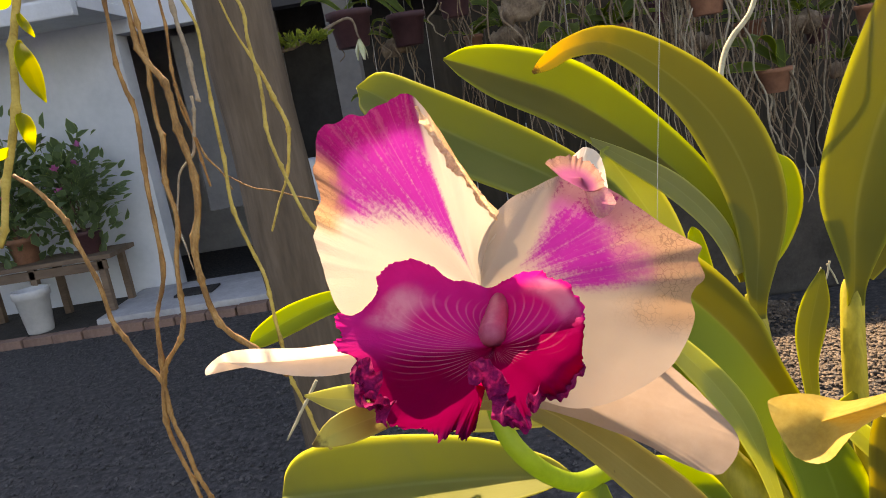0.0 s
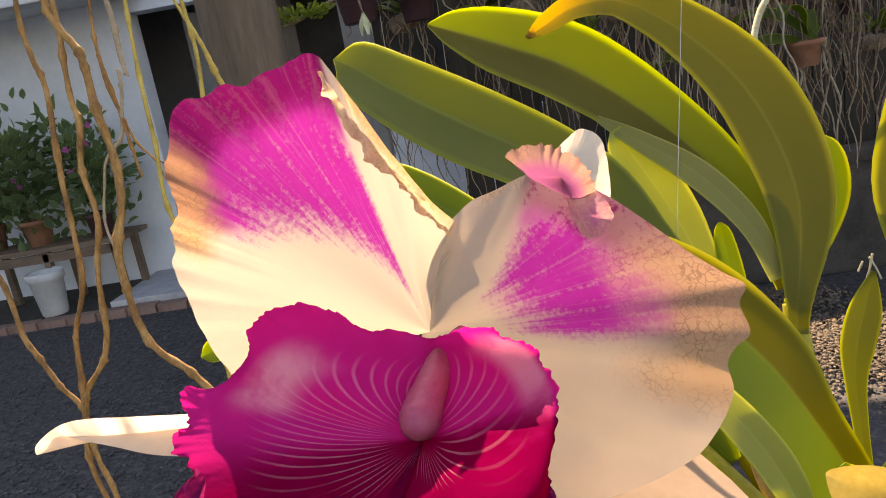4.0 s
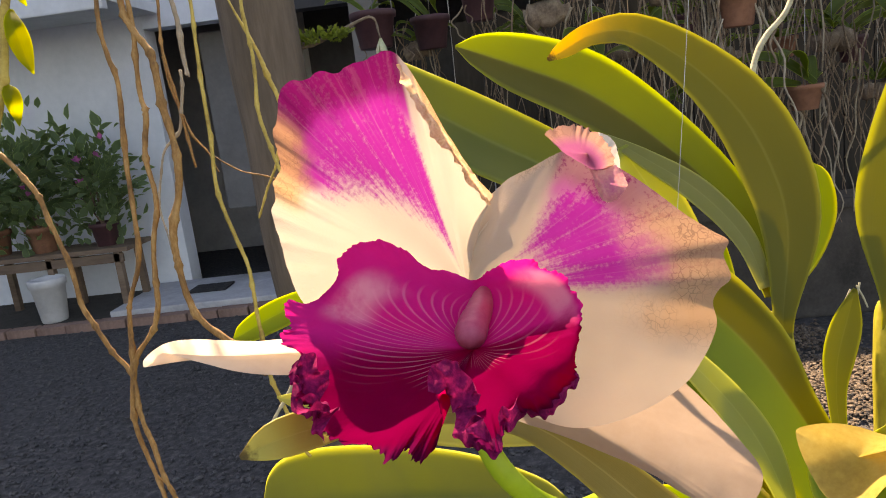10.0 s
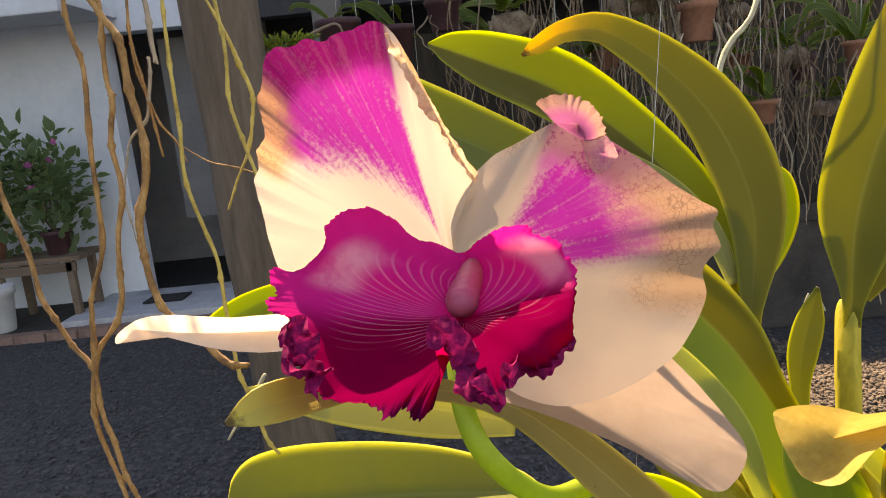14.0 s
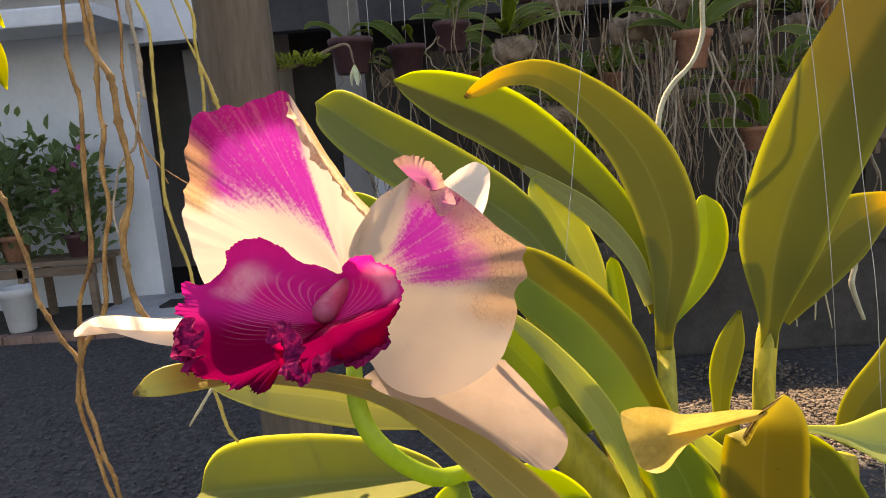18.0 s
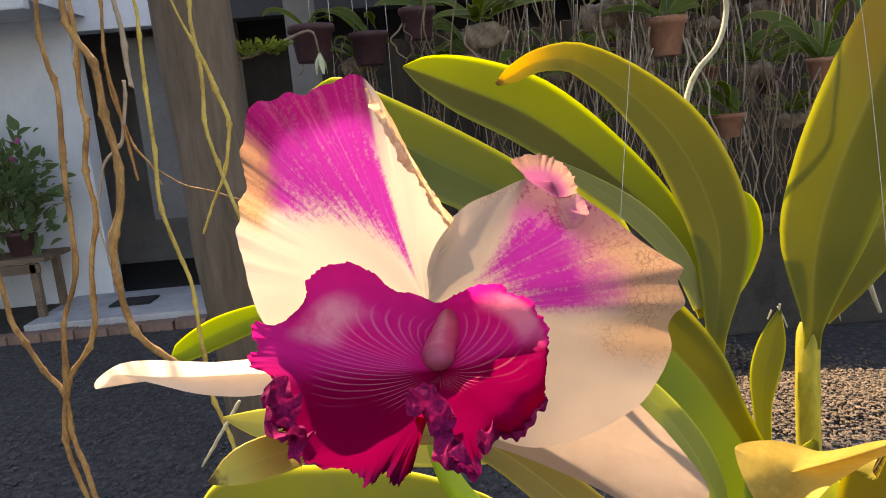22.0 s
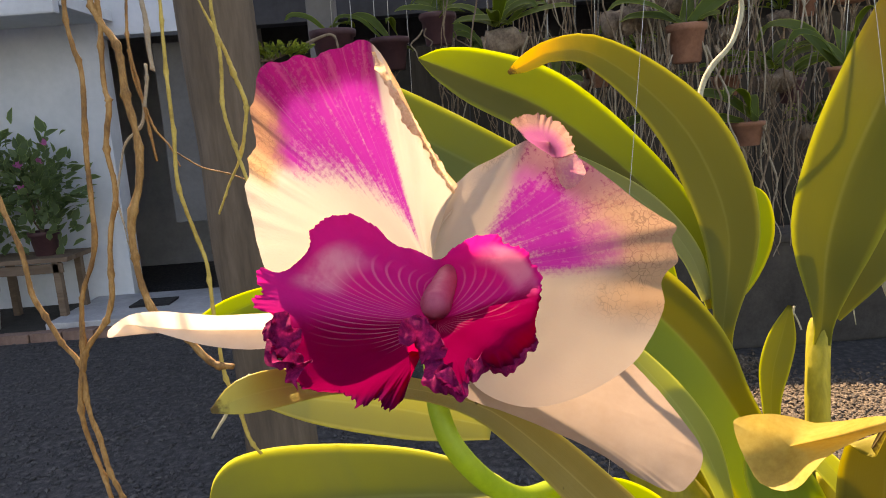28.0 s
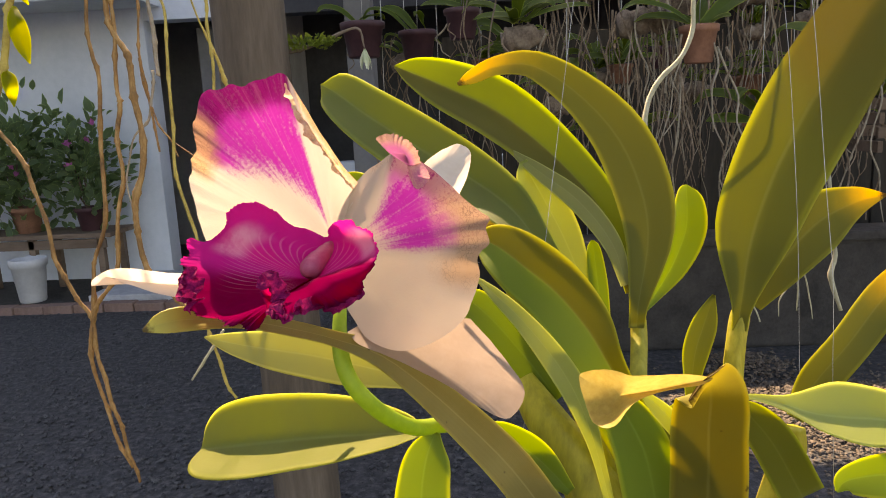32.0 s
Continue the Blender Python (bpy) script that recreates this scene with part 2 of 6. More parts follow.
def thing(name, label, category, group="", kind=""):
    return tagged(new(name), label, category, group, kind)


def spline(pts, n):
    """n + 1 points along a Catmull-Rom curve through pts (tuples of any length)."""
    p = [np.array(q, float) for q in pts]
    p = [2 * p[0] - p[1]] + p + [2 * p[-1] - p[-2]]
    out = []
    m = len(p) - 3
    for i in range(n + 1):
        s = i / n * m
        k = min(int(s), m - 1)
        t = s - k
        a, b, c, d = p[k:k + 4]
        out.append(0.5 * (2 * b + (c - a) * t + (2 * a - 5 * b + 4 * c - d) * t * t + (3 * b - a - 3 * c + d) * t ** 3))
    return out


def ring_spline(pts, n):
    """n points round a closed Catmull-Rom curve."""
    p = [np.array(q, float) for q in pts]
    m = len(p)
    out = []
    for i in range(n):
        s = i / n * m
        k = int(s) % m
        t = s - int(s)
        a, b, c, d = p[k - 1], p[k], p[(k + 1) % m], p[(k + 2) % m]
        out.append(0.5 * (2 * b + (c - a) * t + (2 * a - 5 * b + 4 * c - d) * t * t + (3 * b - a - 3 * c + d) * t ** 3))
    return out


def unit(v):
    return v / max(1e-9, np.linalg.norm(v))


def wave(p, scale, seed=0.0):
    return noise.noise(Vector((p[0] * scale + seed, p[1] * scale - seed, p[2] * scale + 2 * seed)))


def leaf(parent, pts, material, fold=0.25, face=(0.0, -1.0, 0.25), thick=0.0016, roll=0.0, name="leaf", label="", n=30, wavy=0.0, blunt=0.0):
    """A thick strap leaf. pts: rows of x, y, z, half-width to one side and to the other, from base to end; fold: how far the
    halves rise from the midrib towards face; roll: degrees by which face is turned about the leaf's length, from base to end."""
    rows = spline(pts, n)
    cross = [-1, -0.9, -0.72, -0.48, -0.24, -0.08, 0, 0.08, 0.24, 0.48, 0.72, 0.9, 1]
    verts, uvs = [], []
    rnd = 13.0 * pts[0][0] + 7.0 * pts[0][2]
    nc = len(cross)
    for side in (0, 1):
        for i, r in enumerate(rows):
            t = unit(rows[min(i + 1, n)][:3] - rows[max(i - 1, 0)][:3])
            f = np.array(face, float)
            f = unit(f - t * (f @ t))
            a = radians(roll * i / n)
            b = np.cross(t, f)
            f, b = f * math.cos(a) + b * math.sin(a), b * math.cos(a) - f * math.sin(a)
            end = max(0.0, (i / n - 0.86) / 0.14)
            close = math.sqrt(max(0.0, 1 - end ** 2.4)) if blunt else 1.0
            for c in cross:
                w = (r[4] if c > 0 else r[3]) * close
                lift = fold * (math.sqrt(c * c + 0.01) - 0.1) * max(r[3], r[4]) * close
                th = thick * (1 - 0.75 * abs(c) ** 3) * (0.4 + 0.6 * min(1, w / 0.006))
                q = r[:3] + b * c * w + f * (lift + (th / 2 if side == 0 else -th / 2))
                if wavy:
                    q = q + f * wavy * c * c * wave(q, 40, rnd)
                verts.append(tuple(q))
                uvs.append((c / 2 + 0.5, i / n))
    faces = []
    off = (n + 1) * nc
    for i in range(n):
        for j in range(nc - 1):
            k = i * nc + j
            faces.append((k, k + 1, k + nc + 1, k + nc))
            k += off
            faces.append((k, k + nc, k + nc + 1, k + 1))
        for j, flip in ((0, False), (nc - 1, True)):
            k = i * nc + j
            q = (k, k + nc, k + nc + off, k + off)
            faces.append(q[::-1] if flip else q)
    for i, flip in ((0, True), (n, False)):
        for j in range(nc - 1):
            k = i * nc + j
            q = (k, k + 1, k + 1 + off, k + off)
            faces.append(q if flip else q[::-1])
    return link_mesh(name, verts, faces, material, parent, uvs, label=label)


def tube(parent, pts, material, name="root", sides=8, n=None, lumps=0.0, label="", ridges=0, nodes=0):
    """A round strand through rows of x, y, z, radius; lumps: unevenness; ridges: lengthwise flutes; nodes: swollen joints."""
    n = n or max(6, (9 if nodes else 5) * (len(pts) - 1))
    rows = spline(pts, n)
    verts, faces = [], []
    up = np.array((0.3, -0.9, 0.2))
    seed = 5.0 * pts[0][0] + 3.0 * pts[-1][2]
    for i, r in enumerate(rows):
        t = unit(rows[min(i + 1, n)][:3] - rows[max(i - 1, 0)][:3])
        a = unit(np.cross(t, up))
        b = np.cross(t, a)
        if nodes:
            zig = (i / n * nodes + 0.5) % 2.0
            r = r.copy()
            r[:3] += a * abs(r[3]) * 1.1 * (abs(zig - 1.0) - 0.5)
        for j in range(sides):
            w = 2 * math.pi * j / sides
            d = a * math.cos(w) + b * math.sin(w)
            k = abs(r[3])
            if lumps:
                k *= 1 + lumps * wave(r[:3] + d * k, 0.35 / max(1e-4, abs(r[3])), seed)
            if ridges:
                k *= 1 + 0.10 * math.cos(ridges * w)
            if nodes:
                s = (i / n * nodes) % 1.0
                k *= 0.88 + 0.46 * math.exp(-((s - 0.5) / 0.06) ** 2)
            verts.append(tuple(r[:3] + d * k))
    for i in range(n):
        for j in range(sides):
            k, l = i * sides + j, i * sides + (j + 1) % sides
            faces.append((k, l, l + sides, k + sides))
    faces.append(tuple(range(sides))[::-1])
    faces.append(tuple(n * sides + j for j in range(sides)))
    return link_mesh(name, verts, faces, material, parent, label=label)


def box_bm(size, center=(0, 0, 0), bevel=0.0):
    bm = bmesh.new()
    bmesh.ops.create_cube(bm, size=1)
    bmesh.ops.scale(bm, vec=size, verts=bm.verts)
    bmesh.ops.translate(bm, vec=center, verts=bm.verts)
    if bevel:
        bmesh.ops.bevel(bm, geom=bm.edges[:], offset=bevel, segments=2, affect="EDGES", profile=0.6)
    return bm

# ---- ground and house ----
GRAVEL = plain("dark_gravel", [(0.018, 0.019, 0.021), (0.045, 0.045, 0.048), (0.12, 0.115, 0.11)], 30, 0.8, 60, 0.012)
WALL = plain("white_wash", [(0.52, 0.57, 0.63), (0.64, 0.68, 0.74)], 3, 0.85, 60, 0.002)
CONCRETE = plain("concrete", [(0.30, 0.31, 0.33), (0.46, 0.47, 0.49)], 5, 0.85, 70, 0.003)
KERB = plain("brick_kerb", [(0.16, 0.095, 0.075), (0.27, 0.17, 0.14)], 9, 0.85, 80, 0.003)
# Near-black tone that carries the shade of the porch and ceilings
DARK = plain("shade_tone", [(0.03, 0.03, 0.032), (0.055, 0.055, 0.06)], 4, 0.8, 40, 0.002)
INTERIOR = plain("room_paint", [(0.30, 0.30, 0.31), (0.42, 0.42, 0.43)], 4, 0.8, 40, 0.002)
DOOR = plain("grey_door", [(0.13, 0.13, 0.135), (0.19, 0.19, 0.195)], 4, 0.7, 40, 0.002)
# Wood tones cut down to include the shade on the post
BARK = plain("post_wood", [(0.06, 0.042, 0.03), (0.11, 0.08, 0.055), (0.17, 0.125, 0.09)], 9, 0.85, 60, 0.006, stretch=(1, 1, 0.14))
EAVE = plain("painted_eave", [(0.50, 0.53, 0.56), (0.62, 0.65, 0.68)], 4, 0.7, 50, 0.002)
TILE = plain("roof_tile", [(0.16, 0.10, 0.08), (0.28, 0.18, 0.14)], 5, 0.85, 40, 0.006)
# Shade along the foot of the house is put into this dark colour
SOIL = plain("shaded_strip", [(0.02, 0.018, 0.016), (0.05, 0.045, 0.04)], 14, 0.95, 50, 0.02)


def slab(name, lo, hi, material, parent=None, label="", bevel=0.004):
    size = [b - a for a, b in zip(lo, hi)]
    mid = [(a + b) / 2 for a, b in zip(lo, hi)]
    return part(name, box_bm(size, mid, bevel), material, parent, label)


gr = bmesh.new()
bmesh.ops.create_grid(gr, x_segments=2, y_segments=2, size=400)
ground = tagged(part("ground", gr, GRAVEL), "dark grey gravel yard", "ground", kind="structure")

step_ob = tagged(slab("pavement", (-2.75, 4.93, -0.1), (-0.2, 5.75, 0.10), CONCRETE, bevel=0.01), "pale concrete landing before the doorway", "landing", kind="structure")
apron = tagged(slab("pavement", (-8.0, 4.93, -0.1), (-2.76, 5.75, 0.055), SOIL, bevel=0.01), "concrete strip along the house wall, darkened for shade", "pavement", kind="structure")

house = thing("house", "white rendered house with a dark open doorway", "house", kind="structure")
slab("wall", (-8.0, 5.75, 0), (-2.45, 5.95, 2.6), WALL, house)
slab("wall", (-2.45, 5.75, 2.12), (-1.62, 5.95, 2.6), WALL, house)
slab("wall", (-1.62, 5.55, 0.1), (1.2, 5.75, 0.95), WALL, house, "low white wall")
slab("wall", (-1.62, 5.76, 2.12), (6.0, 5.95, 2.6), DARK, house, "porch lintel toned near-black for shade")
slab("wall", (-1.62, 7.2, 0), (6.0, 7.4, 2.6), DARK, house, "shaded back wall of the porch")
slab("wall", (-4.0, 7.6, 0), (-1.3, 7.8, 2.6), INTERIOR, house, "dark room behind the doorway")
slab("wall", (-4.0, 5.96, 0), (-3.8, 7.59, 2.6), INTERIOR, house)
slab("wall", (-1.6, 5.97, 0), (-1.5, 7.19, 2.6), INTERIOR, house)
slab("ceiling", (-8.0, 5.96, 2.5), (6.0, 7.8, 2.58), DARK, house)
slab("door", (-2.2, 6.2, 0.6), (-1.85, 6.24, 2.1), DOOR, house, "grey panel inside the doorway")
slab("roof", (-8.2, 4.95, 2.22), (-2.3, 5.74, 2.30), EAVE, house, "pale boarded eave")
slab("gutter", (-8.2, 4.86, 2.16), (-2.3, 4.94, 2.28), EAVE, house, "pale gutter along the eave", 0.015)
slab("roof", (-8.3, 5.0, 2.61), (-2.3, 8.0, 2.72), TILE, house)
slab("roof", (-2.29, 5.75, 2.61), (6.2, 8.0, 2.72), TILE, house)

# Wall out of view, added only to keep the sun off the gravel
tagged(slab("shade_wall", (-5.4, -4.0, 0.0), (-5.2, 4.6, 6.5), WALL), "unseen high wall added to shade the yard", "wall", kind="structure")
# Sheet overhead, never in view, added to darken the hanging plants
tagged(slab("ceiling", (-1.6, 3.15, 2.58), (4.6, 4.7, 2.62), DARK), "unseen roof sheet added to shade the hanging plants", "roof", kind="structure")
# Upper wall is an addition; its height sets how far shade reaches
slab("wall", (-8.0, 6.0, 2.73), (-0.3, 6.2, 6.6), WALL, house, "unseen upper wall added to shade the yard")

# ---- kerb of bricks, loose stones ----
kerb = thing("kerb", "low brick edging between gravel and landing", "kerb", kind="structure")
rng = random.Random(4)
kb = box_bm((0.215, 0.10, 0.13), (0, 0, 0), 0.008)
brick_me = bpy.data.meshes.new("brick")
kb.to_mesh(brick_me)
kb.free()
brick_me.materials.append(KERB)
for i in range(34):
    b = new("brick", brick_me)
    b.parent = kerb
    b.matrix_world = pose(-7.2 + 0.225 * i, 4.87 + rng.uniform(-0.006, 0.006), -0.005 + rng.uniform(-0.005, 0.005), 0, 0, rng.uniform(-1.5, 1.5))


def stones(name, count, area, size, material, label, seed, heap=0.0):
    """Loose stones strewn over x0, x1, y0, y1 of the ground; heap: how far they pile up in the middle."""
    r = np.random.default_rng(seed)
    ico = np.array([(0, 0, 1), (0.89, 0, 0.45), (0.28, 0.85, 0.45), (-0.72, 0.53, 0.45), (-0.72, -0.53, 0.45), (0.28, -0.85, 0.45),
                    (0.72, 0.53, -0.45), (-0.28, 0.85, -0.45), (-0.89, 0, -0.45), (-0.28, -0.85, -0.45), (0.72, -0.53, -0.45), (0, 0, -1)])
    tri = [(0, 1, 2), (0, 2, 3), (0, 3, 4), (0, 4, 5), (0, 5, 1), (1, 6, 2), (2, 7, 3), (3, 8, 4), (4, 9, 5), (5, 10, 1)]
    verts, faces = [], []
    x0, x1, y0, y1 = area
    for i in range(count):
        x, y = r.uniform(x0, x1), y0 + (y1 - y0) * r.uniform() ** 1.25
        if heap:
            x, y = (x0 + x1) / 2 + (x1 - x0) * 0.24 * r.normal(), (y0 + y1) / 2 + (y1 - y0) * 0.26 * r.normal()
        s = r.uniform(*size)
        e = max(0.0, 1 - ((2 * (x - x0) / (x1 - x0) - 1) ** 2 + (2 * (y - y0) / (y1 - y0) - 1) ** 2))
        z = s * 0.3 + heap * e * r.uniform(0.6, 1)
        a = r.uniform(0, 6.28)
        c, d = math.cos(a), math.sin(a)
        q = ico * (1 + r.uniform(-0.28, 0.28, (12, 1))) * s * np.array((1.0, 0.75, 0.55))
        q = np.c_[q[:, 0] * c - q[:, 1] * d + x, q[:, 0] * d + q[:, 1] * c + y, q[:, 2] + z]
        faces += [tuple(k + 12 * i for k in t) for t in tri]
        verts += [tuple(v) for v in q]
    return tagged(link_mesh(name, verts, faces, material, smooth=False), label, "gravel", kind="stuff")


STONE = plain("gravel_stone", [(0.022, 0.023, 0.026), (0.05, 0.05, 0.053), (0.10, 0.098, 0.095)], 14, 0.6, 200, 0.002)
# Tan stone, lighter than the gravel partly to colour in the sunlight on it
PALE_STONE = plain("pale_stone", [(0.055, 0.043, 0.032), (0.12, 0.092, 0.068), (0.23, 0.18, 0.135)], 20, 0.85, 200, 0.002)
stones("gravel", 9000, (-3.8, 0.8, 2.1, 4.8), (0.006, 0.016), STONE, "loose dark gravel stones", 1)
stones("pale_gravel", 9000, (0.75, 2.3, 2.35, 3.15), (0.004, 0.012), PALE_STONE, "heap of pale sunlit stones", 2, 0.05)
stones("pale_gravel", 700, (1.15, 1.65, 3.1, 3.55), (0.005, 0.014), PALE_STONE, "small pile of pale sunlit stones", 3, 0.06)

# ---- plants before the house wall ----
WOOD = plain("old_wood", [(0.10, 0.065, 0.045), (0.20, 0.14, 0.10)], 10, 0.8, 60, 0.003, stretch=(0.2, 1, 1))
CLAY = plain("terracotta", [(0.17, 0.075, 0.045), (0.30, 0.14, 0.085)], 14, 0.85, 90, 0.002)
MAROON = plain("maroon_pot", [(0.045, 0.018, 0.022), (0.085, 0.035, 0.04)], 8, 0.6, 60, 0.001)
WHITE_POT = plain("white_plastic", [(0.40, 0.41, 0.42), (0.52, 0.53, 0.54)], 6, 0.6, 40, 0.001)
# Lighter and greyer than the foliage: haze over the shrubs is mixed in
SHRUB = leaf_material("shrub_leaf", (0.09, 0.15, 0.08), (0.15, 0.22, 0.12), (0.24, 0.36, 0.12))
PINK = plain("pink_blossom", [(0.50, 0.10, 0.32), (0.68, 0.22, 0.48)], 40, 0.7, through=0.4)
MAT = plain("door_mat", [(0.012, 0.012, 0.014), (0.03, 0.03, 0.033)], 30, 0.95, 150, 0.004)


def pot_mesh(parent, at, r, h, material, name="pot", label=""):
    """Flower pot turned on a wheel: foot, tapered wall, rolled rim, hollow to the soil."""
    prof = [(0.0, 0.0), (0.66, 0.0), (0.70, 0.03), (0.90, 0.80), (1.0, 0.82), (1.02, 0.97), (0.97, 1.0), (0.88, 0.97), (0.84, 0.82), (0.0, 0.80)]
    n = 20
    verts = [(at[0] + p * r * math.cos(2 * math.pi * k / n), at[1] + p * r * math.sin(2 * math.pi * k / n), at[2] + z * h) for p, z in prof for k in range(n)]
    faces = [(i * n + k, i * n + (k + 1) % n, (i + 1) * n + (k + 1) % n, (i + 1) * n + k) for i in range(len(prof) - 1) for k in range(n)]
    return link_mesh(name, verts, faces, material, parent, label=label)


def foliage(parent, name, center, size, count, leaf_len, material, seed, label=""):
    """A crown of many small pointed leaves, each a folded blade, thinning out unevenly."""
    r = random.Random(seed)
    verts, faces, uvs = [], [], []
    for i in range(count):
        while True:
            d = Vector((r.gauss(0, 0.5), r.gauss(0, 0.5), r.gauss(0, 0.5)))
            p = Vector([c + a * b for c, a, b in zip(center, d, size)])
            if d.length < 1.25 and noise.noise(p * 6 + Vector((seed, 0, 0))) > -0.22:
                break
        out_ = Vector((d.x * size[0], d.y * size[1], abs(d.z) * size[2] * 0.6 + 0.05)).normalized()
        t = (out_ + Vector((r.uniform(-0.8, 0.8), r.uniform(-0.8, 0.8), r.uniform(-0.5, 0.6)))).normalized()
        b = t.cross(Vector((r.uniform(-1, 1), r.uniform(-1, 1), 1))).normalized()
        n = b.cross(t)
        L_ = leaf_len * r.uniform(0.6, 1.25)
        w = L_ * 0.27
        k = len(verts)
        rows = ((0, 0.04, 0), (0.3, 1, 0.02), (0.65, 0.85, -0.02), (1, 0.02, -0.14))
        for s, ww, dz in rows:
            for c in (-1, 0, 1):
                verts.append(tuple(p + t * L_ * s + b * c * w * ww + n * (0.22 * w * ww * abs(c) + dz * L_)))
                uvs.append((c / 2 + 0.5, s))
        for a in range(3):
            for c in range(2):
                q = k + a * 3 + c
                faces.append((q, q + 1, q + 4, q + 3))
    return link_mesh(name, verts, faces, material, parent, uvs, label=label)


def shrub(at, r, h, size, count, leaf_len, seed, pot_mat, label, blossoms=0):
    ob = thing("potted_shrub", label, "potted plant", "potted plants by the house")
    pot_mesh(ob, at, r, h, pot_mat)
    rr = random.Random(seed)
    top = (at[0], at[1], at[2] + h * 0.8)
    mid = (at[0], at[1], at[2] + h + size[2] * 0.62)
    for k in range(5):
        e = (mid[0] + rr.uniform(-0.6, 0.6) * size[0], mid[1] + rr.uniform(-0.6, 0.6) * size[1], mid[2] + rr.uniform(-0.1, 0.7) * size[2])
        m = [(a + b) / 2 + rr.uniform(-0.03, 0.03) for a, b in zip(top, e)]
        tube(ob, [(*top, 0.008), (*m, 0.006), (*e, 0.002)], WOOD, "branch", 6)
    foliage(ob, "crown", mid, size, count, leaf_len, SHRUB, seed)
    for k in range(blossoms):
        c = (mid[0] + rr.uniform(-0.9, 0.9) * size[0] * 0.8, mid[1] - size[1] * 0.7, mid[2] + rr.uniform(-0.2, 1.0) * size[2] * 0.8)
        foliage(ob, "blossom", c, (0.016, 0.016, 0.016), 14, 0.03, PINK, seed + k, "pink blossom")
    return ob


bench = thing("plant_bench", "weathered wooden bench for pot plants", "bench")
for k in range(3):
    slab("board", (-3.9, 5.12 + 0.14 * k, 0.50), (-2.62, 5.25 + 0.14 * k, 0.535), WOOD, bench)
for x in (-3.8, -3.25, -2.72):
    for y in (5.16, 5.48):
        slab("leg", (x - 0.025, y - 0.025, 0.055), (x + 0.025, y + 0.025, 0.499), WOOD, bench)
slab("rail", (-3.85, 5.135, 0.42), (-2.67, 5.155, 0.49), WOOD, bench)
shrub((-2.85, 5.3, 0.536), 0.11, 0.18, (0.30, 0.26, 0.44), 520, 0.10, 11, MAROON, "leafy green potted shrub with pink blossoms", 5)
shrub((-3.35, 5.3, 0.536), 0.12, 0.20, (0.34, 0.28, 0.5), 560, 0.11, 12, CLAY, "dense dark green potted shrub on the bench", 4)
shrub((-3.75, 5.35, 0.536), 0.11, 0.2, (0.3, 0.25, 0.42), 380, 0.10, 13, CLAY, "dense dark green potted shrub on the bench")
bucket = thing("bucket", "white plastic bucket under the bench", "bucket")
pot_mesh(bucket, (-3.22, 5.02, 0.055), 0.13, 0.33, WHITE_POT, "body")
mat_ob = tagged(slab("door_mat", (-2.28, 5.22, 0.101), (-1.98, 5.44, 0.118), MAT, bevel=0.006), "small crumpled black mat on the landing", "mat")
agave = thing("potted_agave", "small spiky plant in a clay pot by the low wall", "potted plant", "potted plants by the house")
pot_mesh(agave, (-0.98, 5.38, 0.10), 0.12, 0.16, CLAY)
for k in range(11):
    a = 2 * math.pi * k / 11
    c, s_ = math.cos(a), math.sin(a)
    leaf(agave, [(-0.98 + 0.02 * c, 5.38 + 0.02 * s_, 0.24, 0.012, 0.012), (-0.98 + 0.10 * c, 5.38 + 0.10 * s_, 0.34, 0.016, 0.016), (-0.98 + 0.19 * c, 5.38 + 0.19 * s_, 0.40, 0.001, 0.001)], SHRUB, n=8, face=(0, 0, 1))
far_post = thing("porch_post", "dark grey square porch post", "post")
slab("shaft", (-0.62, 4.38, -0.05), (-0.46, 4.54, 2.6), DOOR, far_post)

